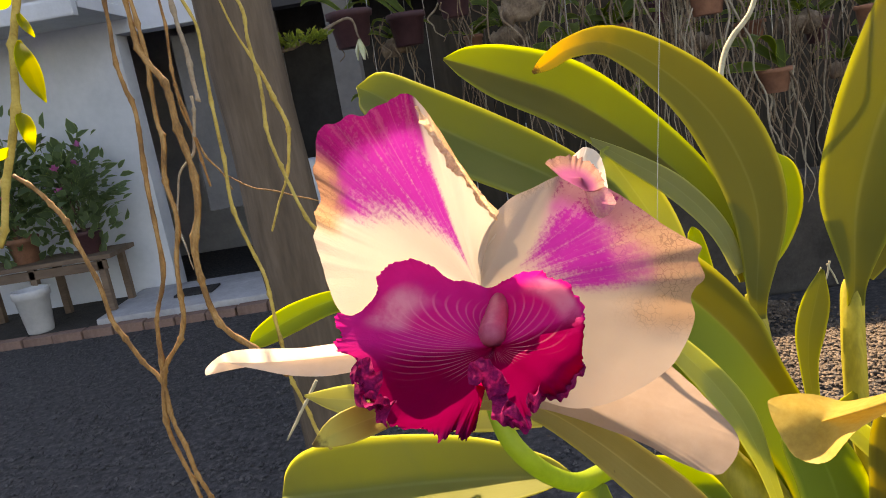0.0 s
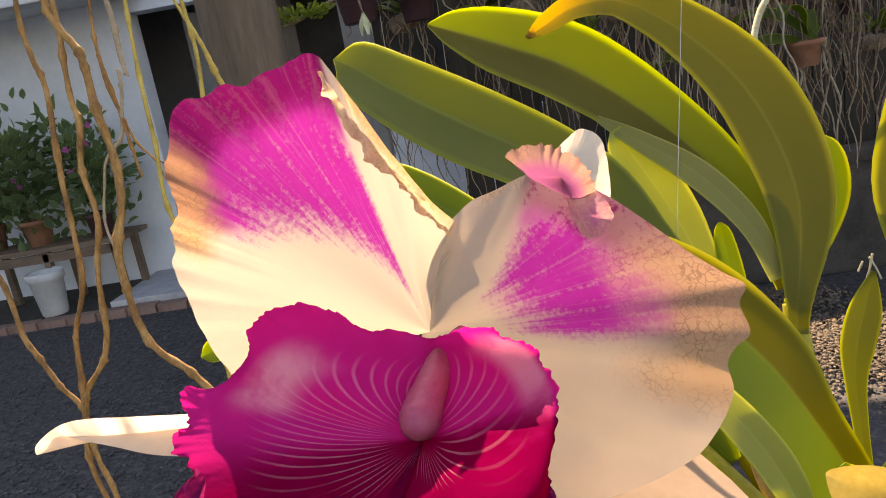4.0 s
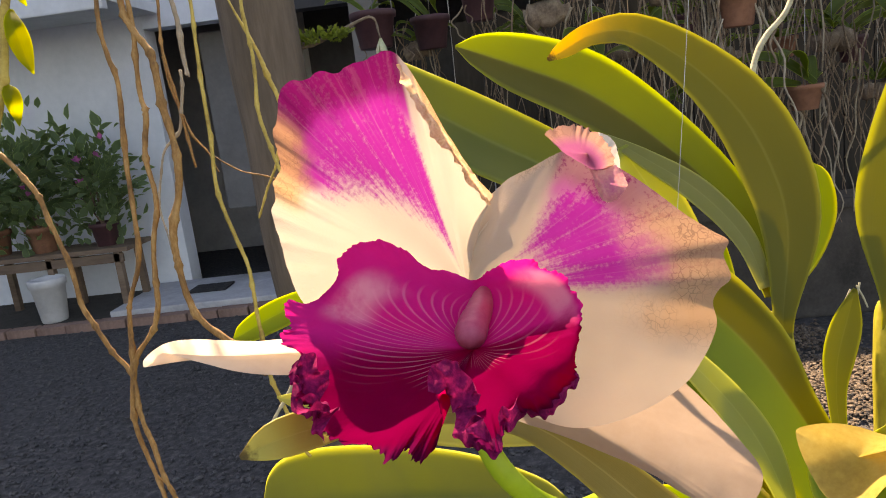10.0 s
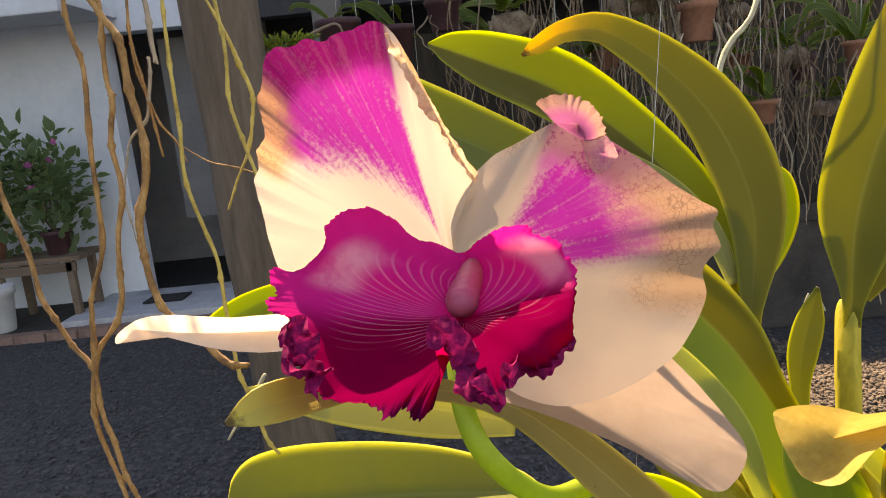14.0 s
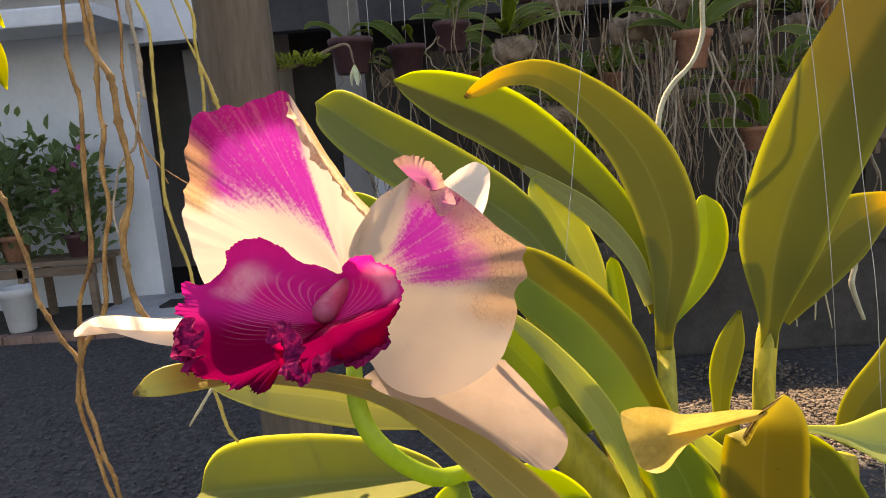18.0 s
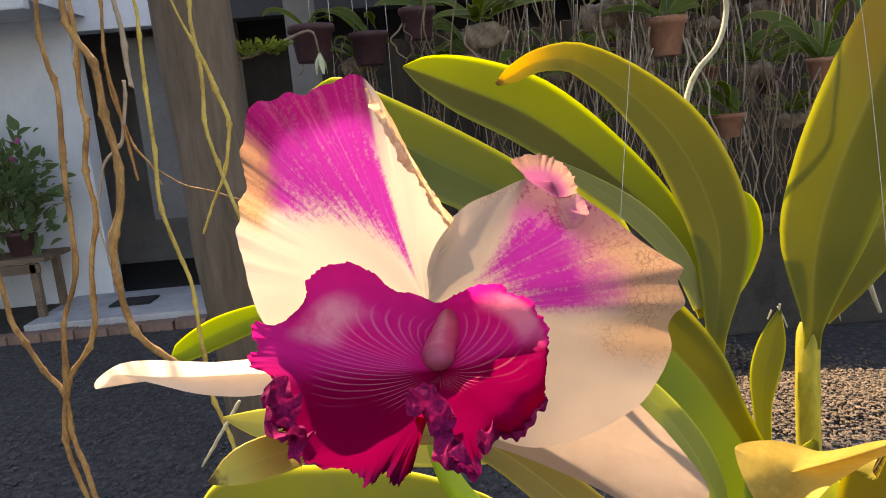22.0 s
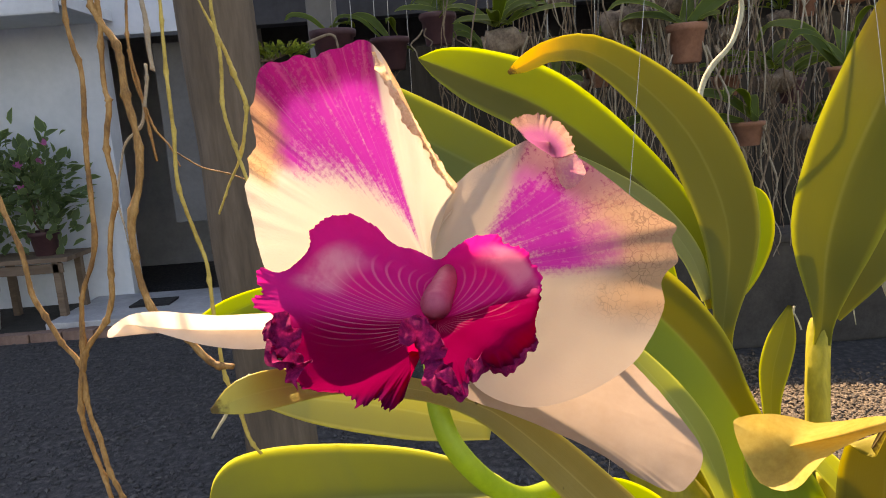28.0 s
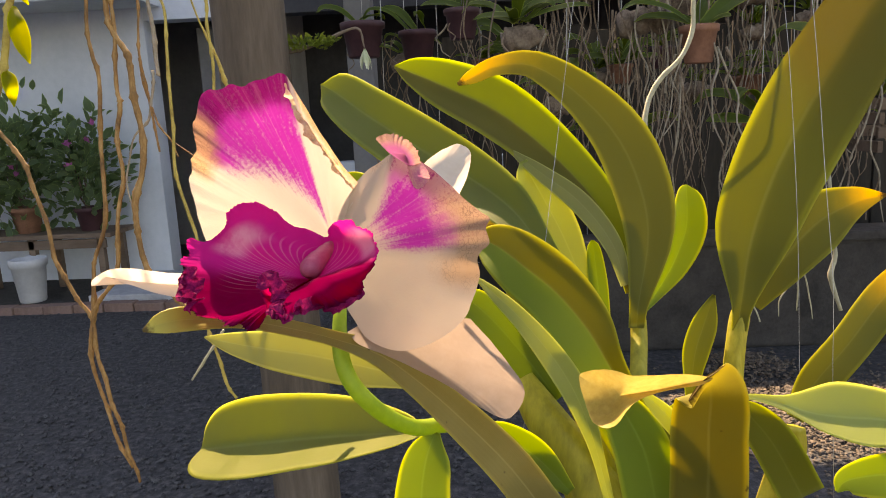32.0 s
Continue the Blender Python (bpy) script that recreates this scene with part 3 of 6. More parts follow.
# ---- the orchid ----
def petal_material(name, cream, zone, dry=(), strength=1.0, lines=0.2, cracks=0.7, dense=1.0, glow=(0.42, 0.372, 0.31), ribs=1.0):
    """Cream tissue with a magenta blaze broken into radial streaks and specks. zone: U where it begins and ends, each with its softness, the V
    where it starts, how that slopes with U, the least V, and how far it fades at the margin; dry: browned stretches of the margin, each as U centre, U half-width and the V where it starts and is full."""
    m, nt = mat(name)
    uv = nt.nodes.new("ShaderNodeUVMap")
    uv.uv_map = "UVMap"
    sp = nt.nodes.new("ShaderNodeSeparateXYZ")
    lk(nt, uv.outputs[0], sp.inputs[0])
    u, v = sp.outputs[0], sp.outputs[1]

    def radial(across, along, detail):
        mp = nt.nodes.new("ShaderNodeMapping")
        mp.inputs["Scale"].default_value = (across, along, 1)
        lk(nt, uv.outputs[0], mp.inputs[0])
        n = nd(nt, "TexNoise", Scale=1.0, Detail=detail, Roughness=0.6)
        lk(nt, mp.outputs[0], n.inputs["Vector"])
        return n.outputs[0]

    streak, veins = radial(46, 3.0, 4.0), radial(120, 1.6, 2.0)
    speck, cells = noise_tex(nt, 620, 4, 0.7), noise_tex(nt, 75, 4, 0.6)
    ua, sa, ub, sb, v0, slope, least, fade = zone

    def near(c, w, flat=0.12):
        return step(nt, calc(nt, "ABSOLUTE", calc(nt, "SUBTRACT", u, c)), w * flat, w, 1, 0)

    start = calc(nt, "MAXIMUM", calc(nt, "ADD", calc(nt, "MULTIPLY", calc(nt, "SUBTRACT", u, ua), slope), v0), least)
    base = calc(nt, "MULTIPLY", step(nt, u, ua - sa, ua + sa), step(nt, u, ub - sb, ub + sb, 1, 0))
    base = calc(nt, "MULTIPLY", base, step(nt, calc(nt, "SUBTRACT", v, start), -0.16, 0.24))
    base = calc(nt, "MULTIPLY", base, step(nt, v, 0.72, 0.95, 1.0, 1.0 - fade))
    mod = calc(nt, "ADD", calc(nt, "MULTIPLY", streak, 1.1), calc(nt, "MULTIPLY", speck, 0.9))
    f = calc(nt, "ADD", base, calc(nt, "MULTIPLY", calc(nt, "SUBTRACT", mod, 1.0), 1.1))
    f = calc(nt, "MULTIPLY", step(nt, f, 0.10, 1.0, 0, strength), step(nt, base, 0.0, 0.3))
    f = calc(nt, "MAXIMUM", f, calc(nt, "MULTIPLY", step(nt, base, 0.05, 0.9), 0.5))
    full = calc(nt, "MULTIPLY", step(nt, v, 0.66, 0.84, 0, 0.97 * dense), step(nt, base, 0.25, 0.75))
    f = calc(nt, "MAXIMUM", f, full)
    white = calc(nt, "MULTIPLY", step(nt, veins, 0.55, 0.75), step(nt, v, 0.6, 0.95, lines, 0.05))
    f = calc(nt, "MULTIPLY", f, calc(nt, "SUBTRACT", 1.0, white))
    magenta = mix(nt, calc(nt, "ADD", calc(nt, "MULTIPLY", cells, 0.6), calc(nt, "MULTIPLY", streak, 0.4)), (0.22, 0.006, 0.155), (0.38, 0.04, 0.30))
    rim = step(nt, calc(nt, "ADD", v, calc(nt, "MULTIPLY", calc(nt, "SUBTRACT", cells, 0.5), 0.16)), 0.80, 0.93, 0, 0.9)
    magenta = mix(nt, rim, magenta, (0.13, 0.004, 0.06))
    col = mix(nt, f, mix(nt, cells, cream, tuple(c * 0.9 for c in cream)), magenta)
    thr = mix(nt, f, glow, mix(nt, rim, mix(nt, streak, (0.25, 0.006, 0.19), (0.34, 0.03, 0.27)), (0.10, 0.003, 0.05)))
    if dry:
        vor = nd(nt, "TexVoronoi", Scale=430.0)
        vor.feature = "DISTANCE_TO_EDGE"
        tc = nt.nodes.new("ShaderNodeTexCoord")
        wn_ = nd(nt, "TexNoise", Scale=160.0, Detail=3.0)
        lk(nt, tc.outputs["Object"], wn_.inputs["Vector"])
        bent = nt.nodes.new("ShaderNodeVectorMath")
        bent.operation = "MULTIPLY_ADD"
        lk(nt, wn_.outputs["Color"], bent.inputs[0])
        bent.inputs[1].default_value = (0.006, 0.006, 0.006)
        lk(nt, tc.outputs["Object"], bent.inputs[2])
        lk(nt, bent.outputs[0], vor.inputs["Vector"])
        crack = calc(nt, "MULTIPLY", step(nt, vor.outputs[0], 0.005, 0.10, 1, 0), step(nt, cells, 0.35, 0.6))
        for bc, bw, b0, b1, tone in dry:
            wob = calc(nt, "ADD", v, calc(nt, "MULTIPLY", calc(nt, "SUBTRACT", cells, 0.5), 0.22))
            edge = calc(nt, "MULTIPLY", step(nt, wob, b0, b1, 0, 0.9), near(bc, bw, 0.6))
            brown = mix(nt, calc(nt, "MULTIPLY", crack, cracks), tone, tuple(c * 0.42 for c in tone))
            wash = calc(nt, "MULTIPLY", edge, calc(nt, "SUBTRACT", 1.0, calc(nt, "MULTIPLY", f, 0.25)))
            col = mix(nt, wash, col, brown)
            thr = mix(nt, wash, thr, brown)
    crimp = calc(nt, "MULTIPLY", radial(130, 16, 3.0), step(nt, v, 0.80, 0.96, 0.0, ribs))
    h = calc(nt, "ADD", calc(nt, "ADD", calc(nt, "MULTIPLY", veins, 0.05), crimp), calc(nt, "MULTIPLY", speck, 0.35))
    surface(nt, col, 0.6, bump(nt, h, 0.45, 0.001), 0.46, thr, 0, 0.0, 0.0)
    return m


def lip_material():
    m, nt = mat("lip_velvet")
    uv = nt.nodes.new("ShaderNodeUVMap")
    uv.uv_map = "UVMap"
    sp = nt.nodes.new("ShaderNodeSeparateXYZ")
    lk(nt, uv.outputs[0], sp.inputs[0])
    u, v = sp.outputs[0], sp.outputs[1]
    fine = noise_tex(nt, 900, 2, 0.6)
    cells = noise_tex(nt, 70, 4, 0.6)
    bend = calc(nt, "MULTIPLY", calc(nt, "POWER", v, 1.4), step(nt, u, 0.5, 0.68, 56.0, -40.0))
    w = calc(nt, "SINE", calc(nt, "ADD", calc(nt, "MULTIPLY", u, 2 * math.pi * 58), calc(nt, "ADD", calc(nt, "MULTIPLY", cells, 1.6), bend)))
    far = calc(nt, "ADD", step(nt, u, 0.28, 0.38, 1, 0), step(nt, u, 0.80, 0.90))
    reach = calc(nt, "MULTIPLY", calc(nt, "ADD", step(nt, v, 0.17, 0.30, 1, 0), calc(nt, "MULTIPLY", far, step(nt, v, 0.32, 0.58, 1, 0)), True), step(nt, v, 0.05, 0.14))
    vein = calc(nt, "MULTIPLY", step(nt, w, 0.62, 1.0), reach)
    seam = calc(nt, "ADD", u, calc(nt, "MULTIPLY", calc(nt, "SUBTRACT", cells, 0.5), 0.05))
    upper = calc(nt, "ADD", step(nt, seam, 0.23, 0.33, 1, 0), step(nt, seam, 0.835, 0.87))
    deep = mix(nt, cells, (0.085, 0.0007, 0.019), (0.19, 0.0016, 0.045))
    bright = mix(nt, cells, (0.40, 0.006, 0.13), (0.56, 0.025, 0.22))
    col = mix(nt, upper, deep, bright)
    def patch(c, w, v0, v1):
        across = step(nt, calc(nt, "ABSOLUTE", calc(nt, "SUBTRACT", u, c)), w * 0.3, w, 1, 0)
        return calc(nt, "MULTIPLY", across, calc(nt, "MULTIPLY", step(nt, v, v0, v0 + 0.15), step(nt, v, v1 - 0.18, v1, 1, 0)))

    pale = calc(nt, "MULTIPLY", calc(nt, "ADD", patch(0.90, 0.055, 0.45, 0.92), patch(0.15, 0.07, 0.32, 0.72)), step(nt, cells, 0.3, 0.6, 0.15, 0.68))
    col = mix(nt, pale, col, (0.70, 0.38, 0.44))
    col = mix(nt, calc(nt, "MULTIPLY", vein, 0.34), col, (0.78, 0.34, 0.46))
    rim = calc(nt, "MULTIPLY", step(nt, v, 0.86, 1.0), calc(nt, "SUBTRACT", 1.0, upper))
    col = mix(nt, calc(nt, "MULTIPLY", rim, 0.65), col, (0.07, 0.004, 0.045))
    thr = mix(nt, upper, (0.50, 0.003, 0.07), (0.78, 0.015, 0.27))
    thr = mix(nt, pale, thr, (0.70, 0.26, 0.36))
    thr = mix(nt, calc(nt, "MULTIPLY", rim, 0.7), thr, (0.06, 0.004, 0.04))
    surface(nt, col, 0.75, bump(nt, calc(nt, "ADD", fine, cells), 0.4, 0.0006), 0.42, thr, 0, 0.0, 0.0)
    return m


CREAM = (0.66, 0.57, 0.47)
PETAL_L = petal_material("petal_tissue", CREAM, (0.215, 0.03, 0.68, 0.06, 0.10, 1.35, 0.0, 0.0), ((0.645, 0.12, 0.80, 0.95, (0.44, 0.26, 0.13)), (0.11, 0.09, 0.88, 1.0, (0.52, 0.31, 0.15))), cracks=0.5, glow=(0.385, 0.345, 0.29), ribs=1.9)
PETAL_R = petal_material("petal_tissue_dry", (0.64, 0.525, 0.42), (0.195, 0.015, 0.56, 0.06, 0.90, -4.4, 0.37, 0.35), ((0.53, 0.20, 0.66, 0.92, (0.50, 0.305, 0.17)), (0.17, 0.05, 0.93, 1.05, (0.60, 0.42, 0.28))), 1.0, cracks=0.75, dense=0.8, glow=(0.35, 0.278, 0.215), ribs=0.15)
PETAL_TIP = petal_material("petal_tissue_tip", (0.52, 0.30, 0.27), (0.0, 0.01, 1.0, 0.01, 0.0, 0.0, 0.0, 0.8), ((0.5, 0.8, 0.55, 1.0, (0.46, 0.25, 0.19)),), 0.6, cracks=0.3, dense=0.5, glow=(0.30, 0.17, 0.15))
# Two copies of sepal colour: toned down for the shaded one, bright for lit ones
SEPAL = plain("sepal_shaded", [(0.345, 0.255, 0.197), (0.40, 0.305, 0.242)], 40, 0.6, 300, 0.0004, 0.46, spec=0.25)
SEPAL_PALE = plain("sepal_lit", [(0.74, 0.62, 0.50), (0.82, 0.71, 0.60)], 40, 0.6, 300, 0.0004, 0.5, spec=0.25)
LIP = lip_material()
PETAL_CURL = plain("petal_curl", [(0.42, 0.10, 0.24), (0.52, 0.24, 0.26), (0.60, 0.40, 0.33)], 130, 0.7, 420, 0.0012, 0.35, spec=0.2)
FOLDED = plain("petal_fold", [(0.46, 0.27, 0.14), (0.62, 0.43, 0.26), (0.72, 0.55, 0.38)], 150, 0.65, 420, 0.0014, 0.5, spec=0.2)
COLUMN = plain("column_tissue", [(0.40, 0.045, 0.11), (0.50, 0.13, 0.18)], 60, 0.55, 300, 0.0003, 0.2)
VINE_LEAF = leaf_material("vine_leaf", (0.20, 0.26, 0.02), (0.30, 0.34, 0.03), (0.98, 0.98, 0.04), through=0.85)


def petal(parent, name, base, ring, material, bulge=0.006, ruffle=0.001, waves=12, rings=24, steps=190, closed=False, flare=False, label="", frill=None, fold=0.0, lump=0.0024):
    """Thin tissue spread from base to the curve through ring, cupped by bulge and ruffled towards its edge.
    flare: widens like a trumpet; frill: a function of U that says how strongly the margin is crimped; fold: depth of the broad folds; lump: unevenness of the blade."""
    base = np.array(base, float)
    edge = ring_spline(ring, steps) if closed else spline(ring, steps)
    n = len(edge)
    half = max(3, n // 11 if closed else n // 7)
    if closed:
        soft = [sum(edge[(i + k) % n] for k in range(-half, half + 1)) / (2 * half + 1) for i in range(n)]
    else:
        soft = []
        for i in range(n):
            w = min(half, i, n - 1 - i)
            soft.append(sum(edge[i - w:i + w + 1]) / (2 * w + 1))
    nrm = unit(sum((np.cross(edge[i] - base, edge[(i + 1) % n] - base) for i in range(n - (0 if closed else 1))), np.zeros(3)))
    if nrm[1] < 0:
        nrm = -nrm
    verts, uvs, faces = [], [], []
    seed = 20 * base[0] + len(name)
    for j in range(rings + 1):
        r = 1 - (1 - j / rings) ** 1.35
        for i in range(n):
            a = i / n
            e = soft[i] * (1 - r ** 5) + edge[i] * r ** 5
            d = e - base
            if flare:
                deep = nrm * (d @ nrm)
                q = base + (d - deep) * r ** 1.25 + deep * r ** 0.75
                k = r ** 9
            else:
                q = base + d * r + nrm * bulge * 4 * r * (1 - r) * (0.6 + 0.4 * r)
                k = r ** 7
            if frill:
                k *= frill(a)
            c = (math.cos(2 * math.pi * a), math.sin(2 * math.pi * a), 0) if closed else (a * 3, 0, 0)
            slow = wave(c, waves * 0.22, seed)
            sway = (0.5 + abs(wave(c, waves * 0.3, seed + 2))) * (1.6 * wave(c, waves * 0.8, seed + 5) + 1.0 * wave(c, waves * 1.9, seed + 8))
            out_ = 1.2 * wave(c, waves * 0.6, seed + 11) + 0.9 * wave(c, waves * 1.8, seed + 15)
            q = q + nrm * ruffle * 1.7 * (k * sway + 0.8 * slow * r ** 4) + unit(d) * ruffle * 0.8 * k * out_
            q = q + nrm * lump * r * (wave(q, 26, seed + 7) + 0.3 * wave(q, 95, seed))
            if fold:
                q = q + nrm * fold * r * r * (0.7 * wave(c, 1.9, seed + 21) + 0.3 * wave(c, 4.0, seed + 25))
                q = q + nrm * fold * r ** 2 * (0.55 * wave(q, 75, seed + 33) + 0.22 * r ** 2 * wave(q, 190, seed + 37))
                q = q + unit(d) * fold * 0.11 * r ** 12 * (wave(q, 170, seed + 41) + 0.8 * wave(q, 420, seed + 43))
            verts.append(tuple(q))
            uvs.append((a, r))
    m = n if closed else n - 1
    for j in range(rings):
        for i in range(m):
            k, l = j * n + i, j * n + (i + 1) % n
            faces.append((k, l, l + n, k + n))
    return link_mesh(name, verts, faces, material, parent, uvs, label=label, wrap=closed)


FRILL = plain("lip_frill", [(0.05, 0.003, 0.03), (0.17, 0.006, 0.06), (0.40, 0.016, 0.11)], 150, 0.8, 500, 0.0005, 0.25, spec=0.05)


def frill_band(parent, pts, width, seed, material=FRILL, name="lip_frill", label="dark purple crimped fringe"):
    """A crimped fringe along a margin."""
    n, m = 60 * (len(pts) - 1), 15
    rows = spline(pts, n)
    verts, uvs = [], []
    for i, r in enumerate(rows):
        t = unit(rows[min(i + 3, n)] - rows[max(i - 3, 0)])
        o = unit(np.cross(t, (0, 1, 0)))
        end = min(1.0, 6 * i / n, 6 * (n - i) / n)
        for j in range(m):
            s = j / (m - 1) - 0.35
            a = s * width * (0.75 + 0.8 * wave(r, 130, seed) + 0.4 * wave(r, 420, seed + 2)) * (0.3 + 0.7 * end)
            q = r + o * a + np.array((0, -1, 0)) * (abs(s) + 0.12) * width * end * (1.9 * wave(r, 190, seed + 3) + 1.0 * wave(r + o * a, 420, seed + 9))
            q = q + t * 0.5 * width * s * wave(r, 230, seed + 5)
            verts.append(tuple(q))
            uvs.append((i / n, j / (m - 1)))
    faces = [(i * m + j, i * m + j + 1, i * m + j + m + 1, i * m + j + m) for i in range(n) for j in range(m - 1)]
    return link_mesh(name, verts, faces, material, parent, uvs, label=label)


def lip(parent, base, mid, edge, material, label, steps=624, rings=52):
    """The trumpet of the lip: from the throat at base over the fold mid to the margin edge, pleated along its length and crimped at the trailing margin."""
    base = np.array(base, float)
    rim, fold = ring_spline(edge, steps), ring_spline(mid, 360)

    # Viewpoint at the camera, from which bearings on the lip are taken
    view_eye = np.array((0.068, 0.036, 1.31))

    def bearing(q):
        """Direction round the throat as seen from the camera's place, to fit the lip to its view."""
        a, b = (q - view_eye) / (q[1] - view_eye[1]), (base - view_eye) / (base[1] - view_eye[1])
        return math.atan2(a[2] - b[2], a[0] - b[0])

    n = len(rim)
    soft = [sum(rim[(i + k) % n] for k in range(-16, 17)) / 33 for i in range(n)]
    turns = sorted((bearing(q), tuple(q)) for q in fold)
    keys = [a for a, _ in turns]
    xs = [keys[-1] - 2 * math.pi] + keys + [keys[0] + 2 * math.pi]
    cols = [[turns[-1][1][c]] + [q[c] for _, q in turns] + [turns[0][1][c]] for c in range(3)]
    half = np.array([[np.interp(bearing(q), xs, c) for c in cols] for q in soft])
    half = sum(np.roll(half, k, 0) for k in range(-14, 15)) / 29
    verts, uvs, faces = [], [], []
    for j in range(rings + 1):
        r = j / rings
        for i in range(n):
            a = i / n
            m = half[i]
            e = soft[i] * (1 - r ** 6) + rim[i] * r ** 6
            q = base * (2 * (r - 0.5) * (r - 1)) - m * (4 * r * (r - 1)) + e * (2 * r * (r - 0.5))
            c = (math.cos(2 * math.pi * a), math.sin(2 * math.pi * a), 0)
            low = max(0.0, math.sin(math.pi * min(1.0, max(0.0, (a - 0.20) / 0.66)))) ** 0.5
            way = np.array((0.1, -0.9, 0.35))
            q = q + way * r ** 3 * (0.0016 + 0.0040 * low) * (wave(c, 3.1, 4) + 0.6 * wave(c, 6.3, 9))
            q = q + way * r ** 9 * (0.0012 + 0.0040 * low) * (wave(c, 11, 2) + 0.8 * wave(c, 24, 6))
            q = q + unit(e - base) * r ** 10 * (0.0010 + 0.0012 * low) * (wave(c, 17, 3) + wave(c, 44, 5))
            q = q + way * r * (0.0016 * wave(q, 60, 8) + 0.0004 * wave(q, 190, 3))
            verts.append(tuple(q))
            uvs.append((a, r))
    for j in range(rings):
        for i in range(n):
            k, l = j * n + i, j * n + (i + 1) % n
            faces.append((k, l, l + n, k + n))
    return link_mesh("lip", verts, faces, material, parent, uvs, label=label, wrap=True)


plant = thing("orchid_plant", "large orchid plant with thick olive and yellow-green leaves", "orchid")
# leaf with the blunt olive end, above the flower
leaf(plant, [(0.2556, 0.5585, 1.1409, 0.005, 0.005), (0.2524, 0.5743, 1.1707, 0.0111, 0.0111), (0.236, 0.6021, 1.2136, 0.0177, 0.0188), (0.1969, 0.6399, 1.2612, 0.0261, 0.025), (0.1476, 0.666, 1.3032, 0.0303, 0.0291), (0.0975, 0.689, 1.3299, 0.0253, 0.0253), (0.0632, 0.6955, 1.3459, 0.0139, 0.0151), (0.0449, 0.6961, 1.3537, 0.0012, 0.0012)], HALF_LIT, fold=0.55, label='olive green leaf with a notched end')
# leaf that bends over at a yellow, spotted end
leaf(plant, [(0.2576, 0.5452, 1.1138, 0.0069, 0.0069), (0.26, 0.5476, 1.136, 0.0088, 0.0088), (0.2729, 0.5686, 1.1889, 0.0219, 0.0209), (0.2695, 0.5869, 1.232, 0.0263, 0.0263), (0.2522, 0.6049, 1.2771, 0.0246, 0.0256), (0.2186, 0.616, 1.3167, 0.0186, 0.0196), (0.1804, 0.6139, 1.3421, 0.0138, 0.0133), (0.1464, 0.5919, 1.3425, 0.0089, 0.0089), (0.1236, 0.5788, 1.3334, 0.0064, 0.0064), (0.1113, 0.5721, 1.3281, 0.0015, 0.0015)], OLIVE_TIP, fold=0.32, label='olive leaf bent over at a yellow spotted end')
# leaf behind the flower
leaf(plant, [(0.2277, 0.5307, 1.1094, 0.0058, 0.0058), (0.2066, 0.5468, 1.1457, 0.0078, 0.0078), (0.1806, 0.5728, 1.1817, 0.0131, 0.0121), (0.1558, 0.6083, 1.2135, 0.0233, 0.0211), (0.1198, 0.6521, 1.2384, 0.0303, 0.028), (0.064, 0.7063, 1.2693, 0.0348, 0.0324), (0.0056, 0.7511, 1.3054, 0.0316, 0.0303), (-0.0337, 0.7851, 1.3328, 0.0223, 0.0236), (-0.0527, 0.7913, 1.3436, 0.0033, 0.0033)], DULL, fold=0.42, blunt=1)
leaf(plant, [(0.2247, 0.5726, 1.0631, 0.0073, 0.0073), (0.2209, 0.5793, 1.0991, 0.0083, 0.0083), (0.2182, 0.5861, 1.1351, 0.0094, 0.0094), (0.2138, 0.5899, 1.1558, 0.0125, 0.0115), (0.2017, 0.6007, 1.1888, 0.0178, 0.0168), (0.1843, 0.612, 1.2251, 0.019, 0.018), (0.1733, 0.6205, 1.246, 0.0128, 0.0138), (0.1685, 0.6224, 1.2567, 0.0032, 0.0032)], PALE, fold=0.3)
leaf(plant, [(0.2353, 0.5682, 1.0644, 0.0072, 0.0072), (0.2334, 0.574, 1.095, 0.0078, 0.0078), (0.2326, 0.5799, 1.1255, 0.0083, 0.0083), (0.2305, 0.5847, 1.151, 0.0088, 0.0088), (0.2284, 0.5895, 1.1765, 0.0062, 0.0062), (0.2277, 0.5909, 1.1841, 0.001, 0.001)], GREEN, fold=0.3, n=14)
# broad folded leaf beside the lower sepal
leaf(plant, [(0.2394, 0.395, 1.0387, 0.0232, 0.007), (0.2335, 0.405, 1.072, 0.0246, 0.0075), (0.2228, 0.412, 1.1025, 0.0293, 0.008), (0.2099, 0.42, 1.1288, 0.0317, 0.0105), (0.1973, 0.432, 1.1511, 0.0277, 0.0185), (0.178, 0.447, 1.1738, 0.0251, 0.0228), (0.1571, 0.46, 1.1904, 0.023, 0.023), (0.1383, 0.475, 1.2036, 0.0173, 0.0173), (0.1247, 0.485, 1.208, 0.0071, 0.0071), (0.1215, 0.487, 1.2087, 0.0011, 0.0011)], HALVES_LIT, fold=0.4, n=40)
leaf(plant, [(0.1772, 0.438, 1.0952, 0.0056, 0.0056), (0.1686, 0.443, 1.1065, 0.0125, 0.0125), (0.1542, 0.452, 1.1245, 0.0175, 0.0175), (0.1333, 0.463, 1.1482, 0.0163, 0.0163), (0.1153, 0.473, 1.1632, 0.0103, 0.0103), (0.1103, 0.476, 1.1642, 0.0006, 0.0006)], GREEN, fold=0.25)
